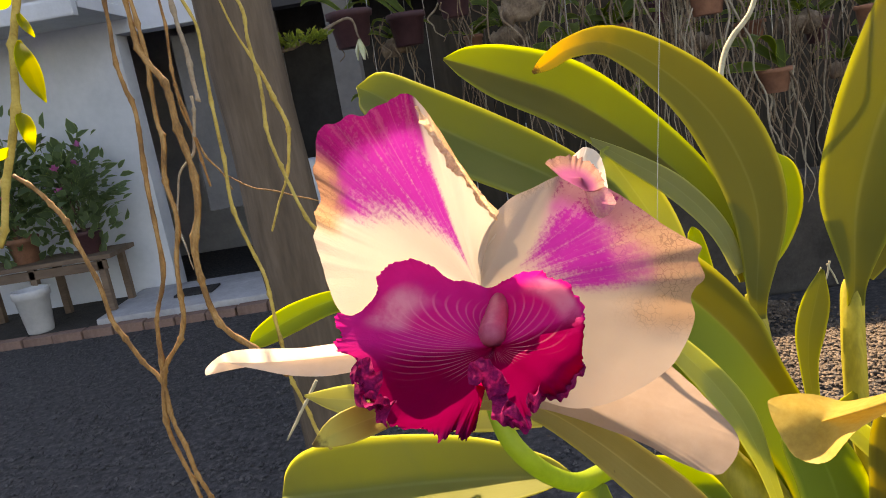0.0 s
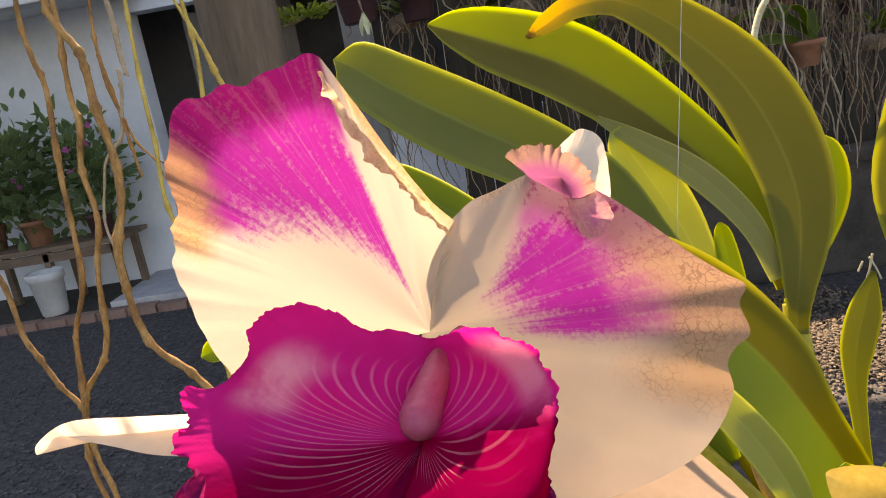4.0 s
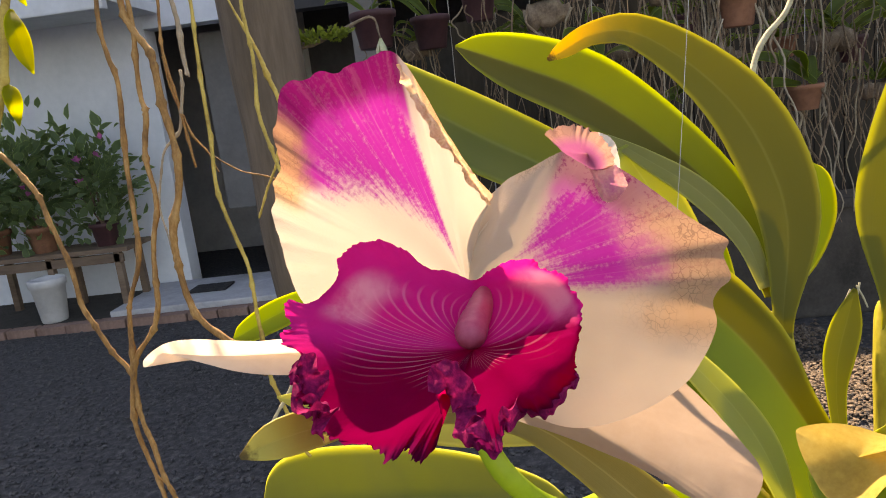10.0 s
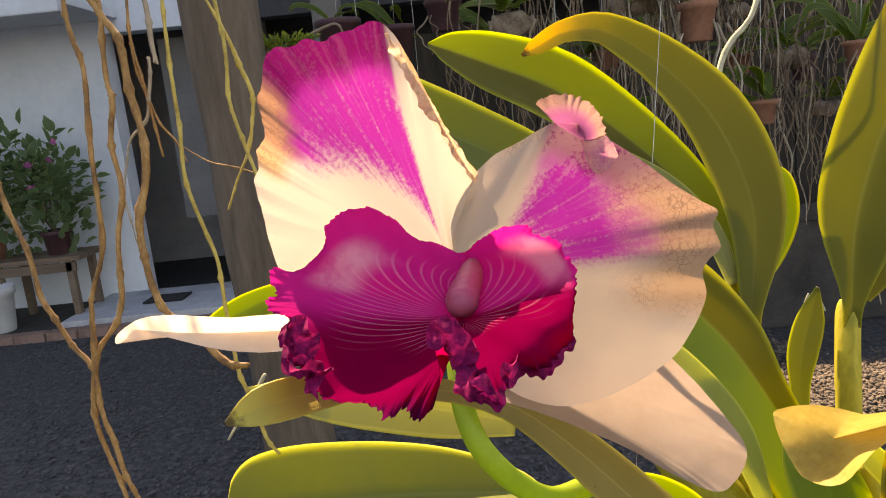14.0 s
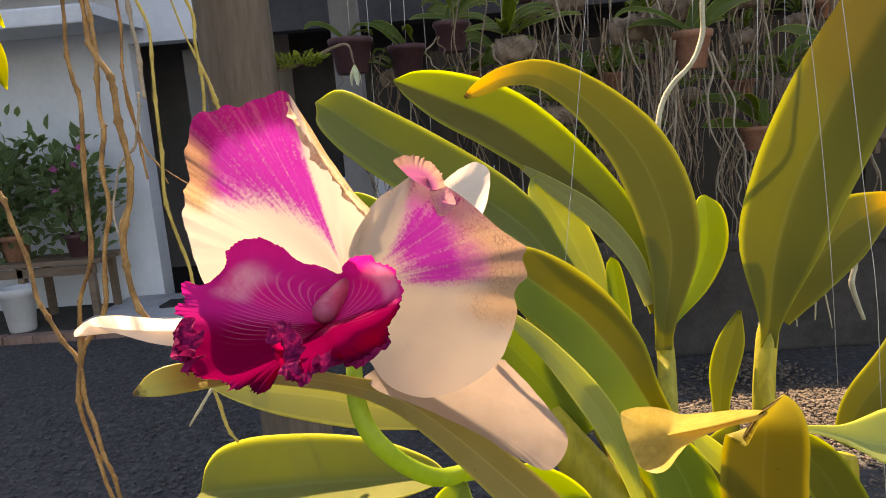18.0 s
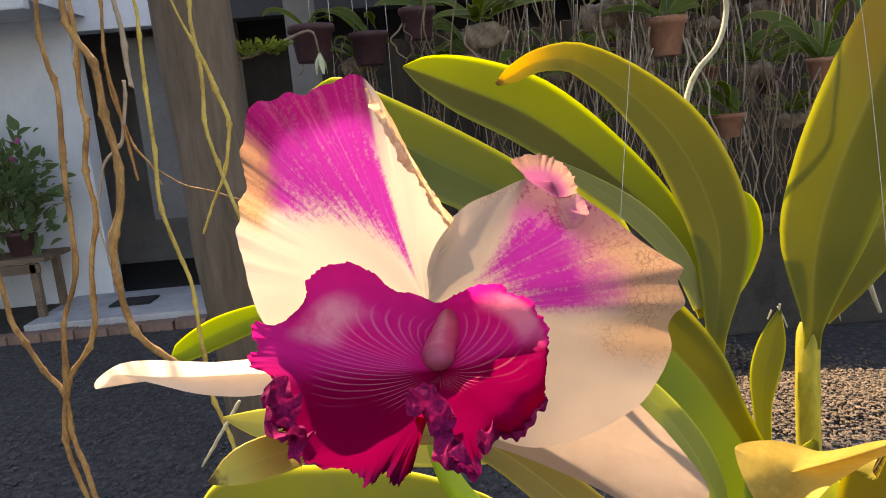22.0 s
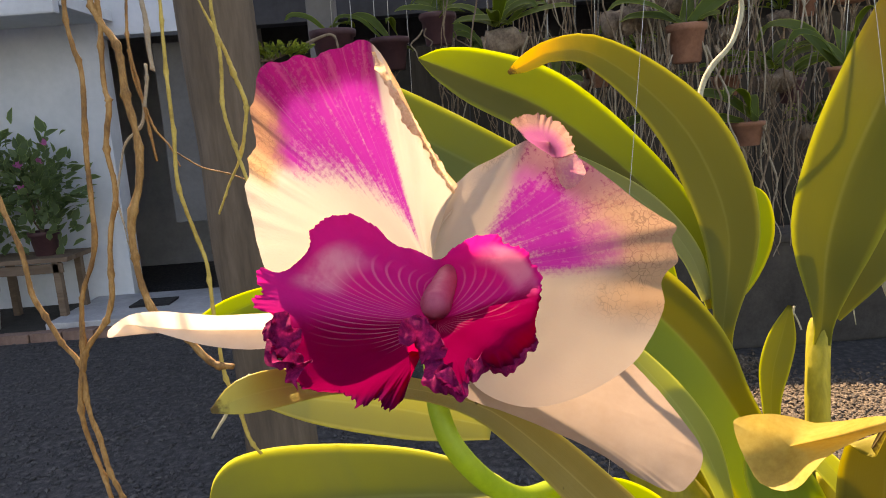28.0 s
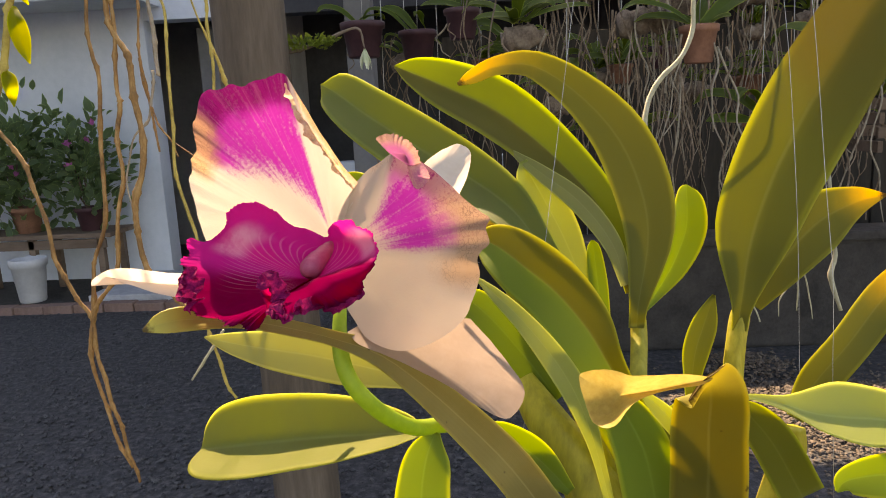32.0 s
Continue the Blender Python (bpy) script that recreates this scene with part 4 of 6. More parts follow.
leaf(plant, [(0.2808, 0.62, 1.1057, 0.0022, 0.0022), (0.2965, 0.64, 1.1169, 0.0067, 0.0067), (0.3179, 0.655, 1.1439, 0.0159, 0.0159), (0.3333, 0.667, 1.1747, 0.0206, 0.0206), (0.3369, 0.675, 1.1995, 0.019, 0.019), (0.3375, 0.68, 1.2145, 0.0115, 0.0115), (0.3386, 0.682, 1.2206, 0.0012, 0.0012)], GREEN, fold=0.35, face=(0.35, -0.9, 0.2))
# Added strip for the folded leaf's lit margin, its brightness in the pale colour
leaf(plant, [(0.2070, 0.3800, 1.0300, 0.0030, 0.0030), (0.1963, 0.3857, 1.0797, 0.0045, 0.0045), (0.1857, 0.3917, 1.1134, 0.0082, 0.009), (0.1726, 0.4008, 1.1373, 0.0091, 0.0091), (0.1535, 0.4145, 1.1606, 0.007, 0.007), (0.1353, 0.4319, 1.1763, 0.0048, 0.0048), (0.1191, 0.4487, 1.1881, 0.0008, 0.0008)], PALE, fold=0.2)
# Separate strip in place of a sunlit folded half; the light is coloured in
leaf(plant, [(0.2509, 0.5548, 1.1496, 0.0049, 0.0049), (0.2405, 0.5663, 1.1856, 0.0085, 0.0085), (0.2158, 0.587, 1.22, 0.0102, 0.0097), (0.1831, 0.6109, 1.2464, 0.0073, 0.0073), (0.1563, 0.639, 1.2669, 0.0016, 0.0016)], STRAW, fold=0.2)
leaf(plant, [(0.0912, 0.6355, 1.1716, 0.0087, 0.0087), (0.0608, 0.6708, 1.1891, 0.0183, 0.0174), (0.0219, 0.7171, 1.2096, 0.0215, 0.0196), (-0.0113, 0.753, 1.2299, 0.0133, 0.0133), (-0.0322, 0.7659, 1.2404, 0.0016, 0.0016)], GREEN, fold=0.3)
leaf(plant, [(0.085, 0.6151, 1.1727, 0.0084, 0.0084), (0.0531, 0.6473, 1.1786, 0.015, 0.0133), (0.0178, 0.6907, 1.1879, 0.0161, 0.0142), (-0.0109, 0.7247, 1.2003, 0.002, 0.002)], OLIVE, fold=0.3)
leaf(plant, [(0.03, 0.70, 1.19, 0.008, 0.008), (-0.03, 0.67, 1.215, 0.010, 0.010), (-0.083, 0.641, 1.228, 0.001, 0.001)], YELLOW, n=12)
leaf(plant, [(0.19, 0.72, 1.16, 0.008, 0.008), (0.14, 0.735, 1.18, 0.011, 0.011), (0.088, 0.747, 1.186, 0.001, 0.001)], YELLOW, n=12)
# tall leaf on its own stem
leaf(plant, [(0.37, 0.6146, 1.0854, 0.0076, 0.0076), (0.3737, 0.6194, 1.1093, 0.0109, 0.0109), (0.3892, 0.6412, 1.1656, 0.0409, 0.0309), (0.412, 0.6536, 1.2242, 0.0475, 0.0398), (0.4447, 0.6664, 1.2824, 0.0497, 0.0431), (0.4881, 0.69, 1.3407, 0.0471, 0.0426), (0.5502, 0.7273, 1.4128, 0.0403, 0.0403), (0.6179, 0.7646, 1.4828, 0.0178, 0.0178)], OLIVE_TOP, fold=0.45)
leaf(plant, [(0.3916, 0.6395, 1.1031, 0.0097, 0.0097), (0.4153, 0.6468, 1.135, 0.0252, 0.021), (0.4609, 0.667, 1.1752, 0.0312, 0.0284), (0.5068, 0.6831, 1.1941, 0.0173, 0.0144), (0.5434, 0.6912, 1.2002, 0.0015, 0.0015)], OLIVE_TIP, fold=0.25)
leaf(plant, [(0.33, 0.602, 0.955, 0.0045, 0.0045), (0.3272, 0.607, 1.0, 0.006, 0.006), (0.3266, 0.612, 1.0377, 0.0085, 0.0085), (0.3309, 0.617, 1.0659, 0.0132, 0.0132), (0.3412, 0.624, 1.0921, 0.0121, 0.0121), (0.3513, 0.63, 1.1175, 0.0017, 0.0017)], OLIVE, fold=0.2)
leaf(plant, [(0.3601, 0.4669, 1.0622, 0.0069, 0.0069), (0.3763, 0.4725, 1.087, 0.0148, 0.0148), (0.4035, 0.4793, 1.1155, 0.0156, 0.0156), (0.4388, 0.4974, 1.1475, 0.0159, 0.0159), (0.4794, 0.5152, 1.1762, 0.009, 0.009)], OLIVE_TIP, fold=0.25)
# yellowing leaf that curls towards its end
leaf(plant, [(0.2575, 0.35, 1.055, 0.0225, 0.0225), (0.2579, 0.35, 1.081, 0.0225, 0.0225), (0.2564, 0.347, 1.108, 0.022, 0.022), (0.2562, 0.344, 1.128, 0.0212, 0.0212), (0.2539, 0.339, 1.142, 0.019, 0.019), (0.2479, 0.333, 1.149, 0.014, 0.014)], CURLED, fold=0.22, face=(-0.25, -0.9, 0.3), n=36, blunt=False, label='yellowing leaf bent over towards its end')
petal(plant, 'curled_leaf_end', (0.1997, 0.326, 1.144), [(0.178, 0.334, 1.151), (0.1803, 0.335, 1.155), (0.1899, 0.331, 1.158), (0.1978, 0.322, 1.16), (0.2024, 0.31, 1.162), (0.2145, 0.312, 1.161), (0.2354, 0.322, 1.157), (0.254, 0.335, 1.149), (0.2432, 0.325, 1.149), (0.2285, 0.315, 1.152), (0.214, 0.306, 1.153), (0.2038, 0.303, 1.15), (0.199, 0.303, 1.145), (0.1943, 0.306, 1.136), (0.1899, 0.31, 1.132), (0.1863, 0.315, 1.131), (0.1831, 0.321, 1.132), (0.1806, 0.329, 1.139)], LEAF_END, bulge=0.004, ruffle=0.0003, waves=6, rings=18, steps=150, closed=True, lump=0.0012, label='yellow dried leaf end, creased and curled under')
leaf(plant, [(0.2335, 0.3714, 1.0219, 0.0148, 0.0148), (0.2315, 0.3716, 1.0502, 0.0205, 0.0191), (0.2244, 0.3729, 1.0854, 0.0203, 0.0174), (0.2128, 0.3773, 1.1109, 0.0145, 0.0131), (0.2043, 0.3797, 1.1256, 0.0029, 0.0029)], GREEN, fold=0.25)
leaf(plant, [(0.2572, 0.3629, 1.078, 0.0043, 0.0043), (0.2478, 0.3616, 1.0999, 0.007, 0.0056), (0.2314, 0.3596, 1.12, 0.0063, 0.0049), (0.2181, 0.3613, 1.1326, 0.001, 0.001)], PALE, fold=0.3)
# striped-looking leaf that reaches out to the side
leaf(plant, [(0.4122, 0.392, 1.0834, 0.0176, 0.0176), (0.3833, 0.388, 1.0948, 0.0211, 0.0211), (0.3545, 0.38, 1.1013, 0.0233, 0.0233), (0.3298, 0.373, 1.108, 0.016, 0.016), (0.3082, 0.366, 1.1176, 0.0062, 0.0062), (0.2889, 0.361, 1.1249, 0.0026, 0.0026), (0.2686, 0.356, 1.1295, 0.0006, 0.0006)], PALE, fold=0.3, face=(0, -0.6, 0.8))
leaf(plant, [(0.3423, 0.4088, 1.0299, 0.0158, 0.0158), (0.32, 0.4054, 1.0705, 0.0155, 0.0155), (0.3016, 0.3989, 1.0946, 0.0114, 0.0114), (0.289, 0.3962, 1.1102, 0.0011, 0.0011)], OLIVE, fold=0.2)
# leaf under the lip
leaf(plant, [(0.1654, 0.37, 1.0375, 0.0139, 0.0139), (0.1385, 0.358, 1.0838, 0.0139, 0.0139), (0.1117, 0.348, 1.1196, 0.0121, 0.0121), (0.0884, 0.334, 1.1501, 0.0096, 0.0096), (0.0671, 0.3185, 1.1747, 0.0073, 0.0073), (0.0469, 0.297, 1.1919, 0.0044, 0.0044), (0.031, 0.274, 1.2053, 0.0042, 0.0042), (0.0153, 0.25, 1.2173, 0.0042, 0.0042), (0.0029, 0.2255, 1.2256, 0.0056, 0.0056), (-0.006, 0.2165, 1.227, 0.0048, 0.0048), (-0.0135, 0.214, 1.225, 0.0006, 0.0006)], OLIVE_SHADE, fold=0.3, face=(0.0, -0.85, 0.5))
leaf(plant, [(0.073, 0.412, 1.1253, 0.0075, 0.0075), (0.0371, 0.412, 1.1357, 0.0147, 0.0147), (0.0058, 0.4125, 1.1436, 0.0159, 0.0159), (-0.0247, 0.413, 1.1492, 0.0132, 0.0132), (-0.0519, 0.414, 1.1545, 0.0075, 0.0075), (-0.0704, 0.4143, 1.1592, 0.0006, 0.0006)], STRAW, fold=0.2)
# broad leaf low on the shaded side
leaf(plant, [(0.0829, 0.385, 1.0962, 0.003, 0.003), (0.0679, 0.405, 1.0873, 0.0129, 0.0129), (0.0293, 0.445, 1.0678, 0.0253, 0.0253), (-0.023, 0.49, 1.0447, 0.0333, 0.0333), (-0.0816, 0.535, 1.0196, 0.0378, 0.0378), (-0.129, 0.575, 0.9975, 0.0342, 0.0342), (-0.1582, 0.605, 0.9818, 0.0212, 0.0212), (-0.1711, 0.62, 0.9746, 0.0018, 0.0018)], MOSS, fold=0.6, face=(0.0, -0.75, 0.65))
leaf(plant, [(0.0936, 0.3421, 1.1175, 0.0027, 0.0027), (0.0884, 0.3396, 1.106, 0.0136, 0.0115), (0.0844, 0.3362, 1.0896, 0.017, 0.0149), (0.0821, 0.3316, 1.0663, 0.0163, 0.0149), (0.0805, 0.3271, 1.0431, 0.002, 0.002)], GREEN, fold=0.2, face=(0, -0.8, 0.5))
leaf(plant, [(0.1786, 0.3847, 1.0521, 0.0038, 0.0038), (0.1569, 0.3881, 1.0755, 0.0129, 0.0114), (0.1347, 0.3854, 1.0937, 0.0112, 0.0097), (0.1181, 0.3813, 1.1033, 0.0015, 0.0015)], GREEN, fold=0.3)
leaf(plant, [(0.3987, 0.3673, 1.0642, 0.0142, 0.0142), (0.3734, 0.3669, 1.0689, 0.0156, 0.0142), (0.3491, 0.3653, 1.0666, 0.0092, 0.0092), (0.3417, 0.3636, 1.06, 0.0011, 0.0011)], GREEN, fold=0.2)
leaf(plant, [(-0.0153, 0.5359, 1.1772, 0.0079, 0.0071), (-0.0384, 0.5363, 1.1825, 0.0095, 0.0055), (-0.0736, 0.5545, 1.178, 0.0107, 0.0082), (-0.1128, 0.5704, 1.1634, 0.0119, 0.0111), (-0.1459, 0.586, 1.1467, 0.0088, 0.008), (-0.1578, 0.5895, 1.1415, 0.0009, 0.0009)], GREEN, fold=0.25)
# pseudobulbs and stems
tube(plant, [(0.261, 0.5607, 1.1297, 0.0055), (0.2612, 0.5569, 1.1205, 0.007), (0.2601, 0.5473, 1.1028, 0.0072), (0.2519, 0.5149, 1.0742, 0.0076), (0.2409, 0.4808, 1.0058, 0.0119)], BULB, name='pseudobulb', sides=16, ridges=11, n=24)
tube(plant, [(0.3769, 0.6277, 1.104, 0.0074), (0.3745, 0.6249, 1.0952, 0.0094), (0.3683, 0.6149, 1.0768, 0.0093), (0.3613, 0.6018, 1.0475, 0.0095), (0.3542, 0.5866, 0.9969, 0.0098), (0.3341, 0.5533, 0.935, 0.0152)], BULB, name='pseudobulb', sides=16, ridges=11, n=24)
tube(plant, [(0.1523, 0.4452, 1.1086, 0.0092), (0.1651, 0.4317, 1.0883, 0.014), (0.1871, 0.4171, 1.0598, 0.0161), (0.2063, 0.4026, 1.0326, 0.0174), (0.2262, 0.3952, 0.989, 0.0158)], BULB, name='pseudobulb', sides=16, ridges=13, n=24)
tube(plant, [(0.3449, 0.437, 1.0695, 0.009), (0.3425, 0.4334, 1.0515, 0.0107), (0.3315, 0.4275, 1.0238, 0.0107), (0.3131, 0.41, 0.9904, 0.0113)], BULB, name='pseudobulb', sides=16, ridges=11, n=24)
tube(plant, [(0.1968, 0.4135, 1.0912, 0.0047), (0.2073, 0.4079, 1.0597, 0.0047), (0.2238, 0.4026, 1.0279, 0.0055), (0.238, 0.3957, 0.9884, 0.0063)], BULB, name='pseudobulb', sides=12, ridges=5, n=20)
tube(plant, [(0.2606, 0.4052, 1.0848, 0.0054), (0.265, 0.3988, 1.0503, 0.0062), (0.2653, 0.3907, 1.0085, 0.007)], BULB, name='pseudobulb', sides=12, ridges=5, n=20)
tube(plant, [(0.1471, 0.4875, 1.1728, 0.0045), (0.1529, 0.4736, 1.1529, 0.0063), (0.1644, 0.4573, 1.1191, 0.0069), (0.1694, 0.4455, 1.0852, 0.0072), (0.1659, 0.4264, 1.0179, 0.0078)], BULB, name='pseudobulb', sides=24, ridges=11, n=24)
tube(plant, [(0.1813, 0.4514, 1.1352, 0.0018), (0.1851, 0.4481, 1.1174, 0.0028), (0.1888, 0.4386, 1.0948, 0.0028), (0.1921, 0.4285, 1.0693, 0.0024), (0.1897, 0.4186, 1.0218, 0.0021)], SHEATH, name='dry_sheath', sides=12, lumps=0.3, n=20, label='dry tan sheath')
tube(plant, [(0.1833, 0.4684, 1.1171, 0.0037), (0.1897, 0.4541, 1.0952, 0.0073), (0.2021, 0.4442, 1.0679, 0.0086), (0.2118, 0.4329, 1.0345, 0.0092), (0.2159, 0.4259, 0.9992, 0.0092)], BULB, name='pseudobulb', sides=24, ridges=11, n=24)
tube(plant, [(0.2177, 0.4432, 1.0828, 0.0036), (0.2206, 0.439, 1.0616, 0.0046), (0.2224, 0.4334, 1.0335, 0.005), (0.2212, 0.4262, 0.9987, 0.005)], BULB, name='pseudobulb', sides=20, ridges=9, n=20)
tube(plant, [(0.165, 0.45, 1.0833, 0.0051), (0.1786, 0.4363, 1.0621, 0.0085), (0.1898, 0.4297, 1.0261, 0.0099), (0.1948, 0.4249, 1.0012, 0.0099)], BULB, name='pseudobulb', sides=24, ridges=11, n=20)
leaf(plant, [(0.2141, 0.4107, 1.0255, 0.0102, 0.0102), (0.2172, 0.4184, 1.0619, 0.0122, 0.0122), (0.2242, 0.4235, 1.0846, 0.0122, 0.0102), (0.236, 0.4282, 1.1035, 0.002, 0.002)], GREEN, fold=0.3)
leaf(plant, [(0.2415, 0.421, 1.0168, 0.0139, 0.0139), (0.2513, 0.4285, 1.05, 0.0181, 0.0167), (0.2662, 0.4394, 1.0736, 0.0155, 0.014), (0.2807, 0.449, 1.0908, 0.0021, 0.0021)], OLIVE, fold=0.3)
COLUMN_ROWS = [(0.0590, 0.290, 1.2455, 0.002), (0.0545, 0.274, 1.2446, 0.0042), (0.0508, 0.258, 1.2432, 0.0044), (0.0488, 0.250, 1.2412, 0.0049), (0.0482, 0.246, 1.2394, 0.0037), (0.0480, 0.2445, 1.2382, 0.0008)]
tube(plant, [(0.0441, 0.329, 1.2003, 0.0036), (0.0446, 0.32, 1.1898, 0.0042), (0.0457, 0.313, 1.179, 0.0045), (0.0493, 0.309, 1.1674, 0.0047), (0.0562, 0.309, 1.1557, 0.0047), (0.0672, 0.318, 1.1398, 0.0047), (0.0819, 0.335, 1.1239, 0.0049), (0.1026, 0.358, 1.1145, 0.005), (0.1196, 0.38, 1.0947, 0.0052)], STALK, name='flower_stalk', sides=14, n=40, label='bright green curved flower stalk')
flower = tube(plant, COLUMN_ROWS, COLUMN, "flower", 20, 32, lumps=0.12, label="cream and magenta flower with a frilled lip")
petal(flower, "petal", (0.0465, 0.319, 1.2361), [(0.0565, 0.321, 1.2597), (0.0607, 0.3215, 1.2692), (0.0537, 0.316, 1.2813), (0.0469, 0.306, 1.2964), (0.0414, 0.299, 1.3101), (0.0365, 0.296, 1.3208), (0.0315, 0.303, 1.3272), (0.0273, 0.305, 1.329), (0.0211, 0.303, 1.3267), (0.0154, 0.3, 1.3254), (0.0108, 0.297, 1.3229), (0.0053, 0.296, 1.324), (0.0005, 0.293, 1.3219), (-0.004, 0.29, 1.3218), (-0.0076, 0.287, 1.3174), (-0.0086, 0.284, 1.3101), (-0.0101, 0.282, 1.3051), (-0.0093, 0.28, 1.3001), (-0.0093, 0.281, 1.2943), (-0.0122, 0.281, 1.2895), (-0.0125, 0.281, 1.2841), (-0.0151, 0.282, 1.2785), (-0.0144, 0.284, 1.269), (-0.0146, 0.288, 1.2579), (-0.0134, 0.294, 1.2444), (-0.0081, 0.3, 1.233), (0.0114, 0.308, 1.2277), (0.0333, 0.315, 1.2296)], PETAL_L, bulge=0.007, lump=0.0018, ruffle=0.0006, waves=12, steps=280, rings=30, label="ruffled cream petal with a magenta blaze and browned edge")
petal(flower, "petal", (0.0426, 0.3265, 1.2321), [(0.046, 0.3265, 1.2555), (0.0539, 0.3255, 1.2661), (0.0618, 0.3205, 1.2735), (0.0672, 0.314, 1.2782), (0.075, 0.303, 1.2823), (0.0814, 0.292, 1.2865), (0.086, 0.283, 1.2885), (0.0936, 0.279, 1.2861), (0.1017, 0.277, 1.2809), (0.1097, 0.272, 1.2741), (0.117, 0.267, 1.2669), (0.1244, 0.263, 1.2612), (0.1289, 0.261, 1.2579), (0.1269, 0.26, 1.2538), (0.1283, 0.258, 1.2472), (0.1245, 0.258, 1.2437), (0.1225, 0.258, 1.2398), (0.1236, 0.258, 1.2335), (0.1222, 0.259, 1.2274), (0.1197, 0.262, 1.2198), (0.1156, 0.268, 1.2099), (0.1054, 0.276, 1.1989), (0.0918, 0.283, 1.1906), (0.0777, 0.289, 1.1877), (0.0638, 0.297, 1.1916), (0.0544, 0.306, 1.2018), (0.0469, 0.314, 1.2139)], PETAL_R, bulge=0.002, lump=0.0012, ruffle=0.0, waves=20, steps=240, rings=28, label="cream petal with a magenta blaze, dried brown at the edge")
petal(flower, "curled_petal_tip", (0.0912, 0.277, 1.2874), [(0.0929, 0.2775, 1.2844), (0.0954, 0.276, 1.2826), (0.0982, 0.2735, 1.2829), (0.0988, 0.271, 1.2857), (0.0967, 0.2695, 1.2906), (0.0927, 0.269, 1.2953), (0.0878, 0.27, 1.2972), (0.0821, 0.273, 1.2974), (0.0787, 0.275, 1.2963), (0.0807, 0.2755, 1.2941), (0.0836, 0.277, 1.2906), (0.0896, 0.2785, 1.2871)], PETAL_TIP, bulge=-0.004, ruffle=0.0008, waves=10, rings=14, steps=140, closed=True, label="curled pink and brown petal tip")
petal(flower, "petal_fold", (0.0957, 0.2715, 1.2791), [(0.0913, 0.2765, 1.2865), (0.0971, 0.2735, 1.2848), (0.1015, 0.2725, 1.2799), (0.1017, 0.2725, 1.2752), (0.0973, 0.2735, 1.2716), (0.0943, 0.274, 1.2728), (0.0922, 0.2755, 1.279)], PETAL_CURL, bulge=-0.001, ruffle=0.0004, waves=8, rings=10, steps=90, closed=True, label="pink crease under the curled tip")
petal(flower, "sepal", (0.0605, 0.309, 1.1974), [(0.1183, 0.2805, 1.2059), (0.1259, 0.28, 1.1966), (0.1347, 0.279, 1.1841), (0.1416, 0.279, 1.1733), (0.1435, 0.279, 1.1664), (0.1407, 0.279, 1.1589), (0.135, 0.279, 1.1535), (0.1281, 0.281, 1.1541), (0.1179, 0.284, 1.1589), (0.1049, 0.288, 1.1675), (0.0894, 0.292, 1.1755), (0.0735, 0.297, 1.1821), (0.059, 0.301, 1.1873), (0.0509, 0.306, 1.1927)], SEPAL, bulge=0.004, ruffle=0.0003, waves=5, label="plain cream sepal")
petal(flower, 'sepal', [(0.0291, 0.3099, 1.2161)][0], [(0.0165, 0.3014, 1.2223), (-0.0035, 0.2954, 1.2295), (-0.0193, 0.2923, 1.2313), (-0.0348, 0.29, 1.2325), (-0.0518, 0.2882, 1.2358), (-0.0635, 0.2876, 1.2357), (-0.0714, 0.2861, 1.2314), (-0.0723, 0.2855, 1.2283), (-0.0693, 0.2856, 1.2292), (-0.0648, 0.287, 1.2322), (-0.0545, 0.2868, 1.2282), (-0.0393, 0.2862, 1.2228), (-0.0239, 0.287, 1.2193), (-0.0067, 0.293, 1.2165), (0.0132, 0.2991, 1.21)], SEPAL_PALE, bulge=0.003, ruffle=0.0002, waves=4, label='narrow cream sepal with a hooked end')
petal(flower, 'sepal', (0.0955, 0.346, 1.2660), [(0.0905, 0.3480, 1.2735), (0.0963, 0.3639, 1.2793), (0.1064, 0.3813, 1.2843), (0.1130, 0.3905, 1.2862), (0.1185, 0.3925, 1.2845), (0.1210, 0.3890, 1.2790), (0.1187, 0.3694, 1.2685), (0.1140, 0.3480, 1.2600)], SEPAL_PALE, bulge=0.004, ruffle=0.0003, waves=4, label='upright white sepal with a pink end')
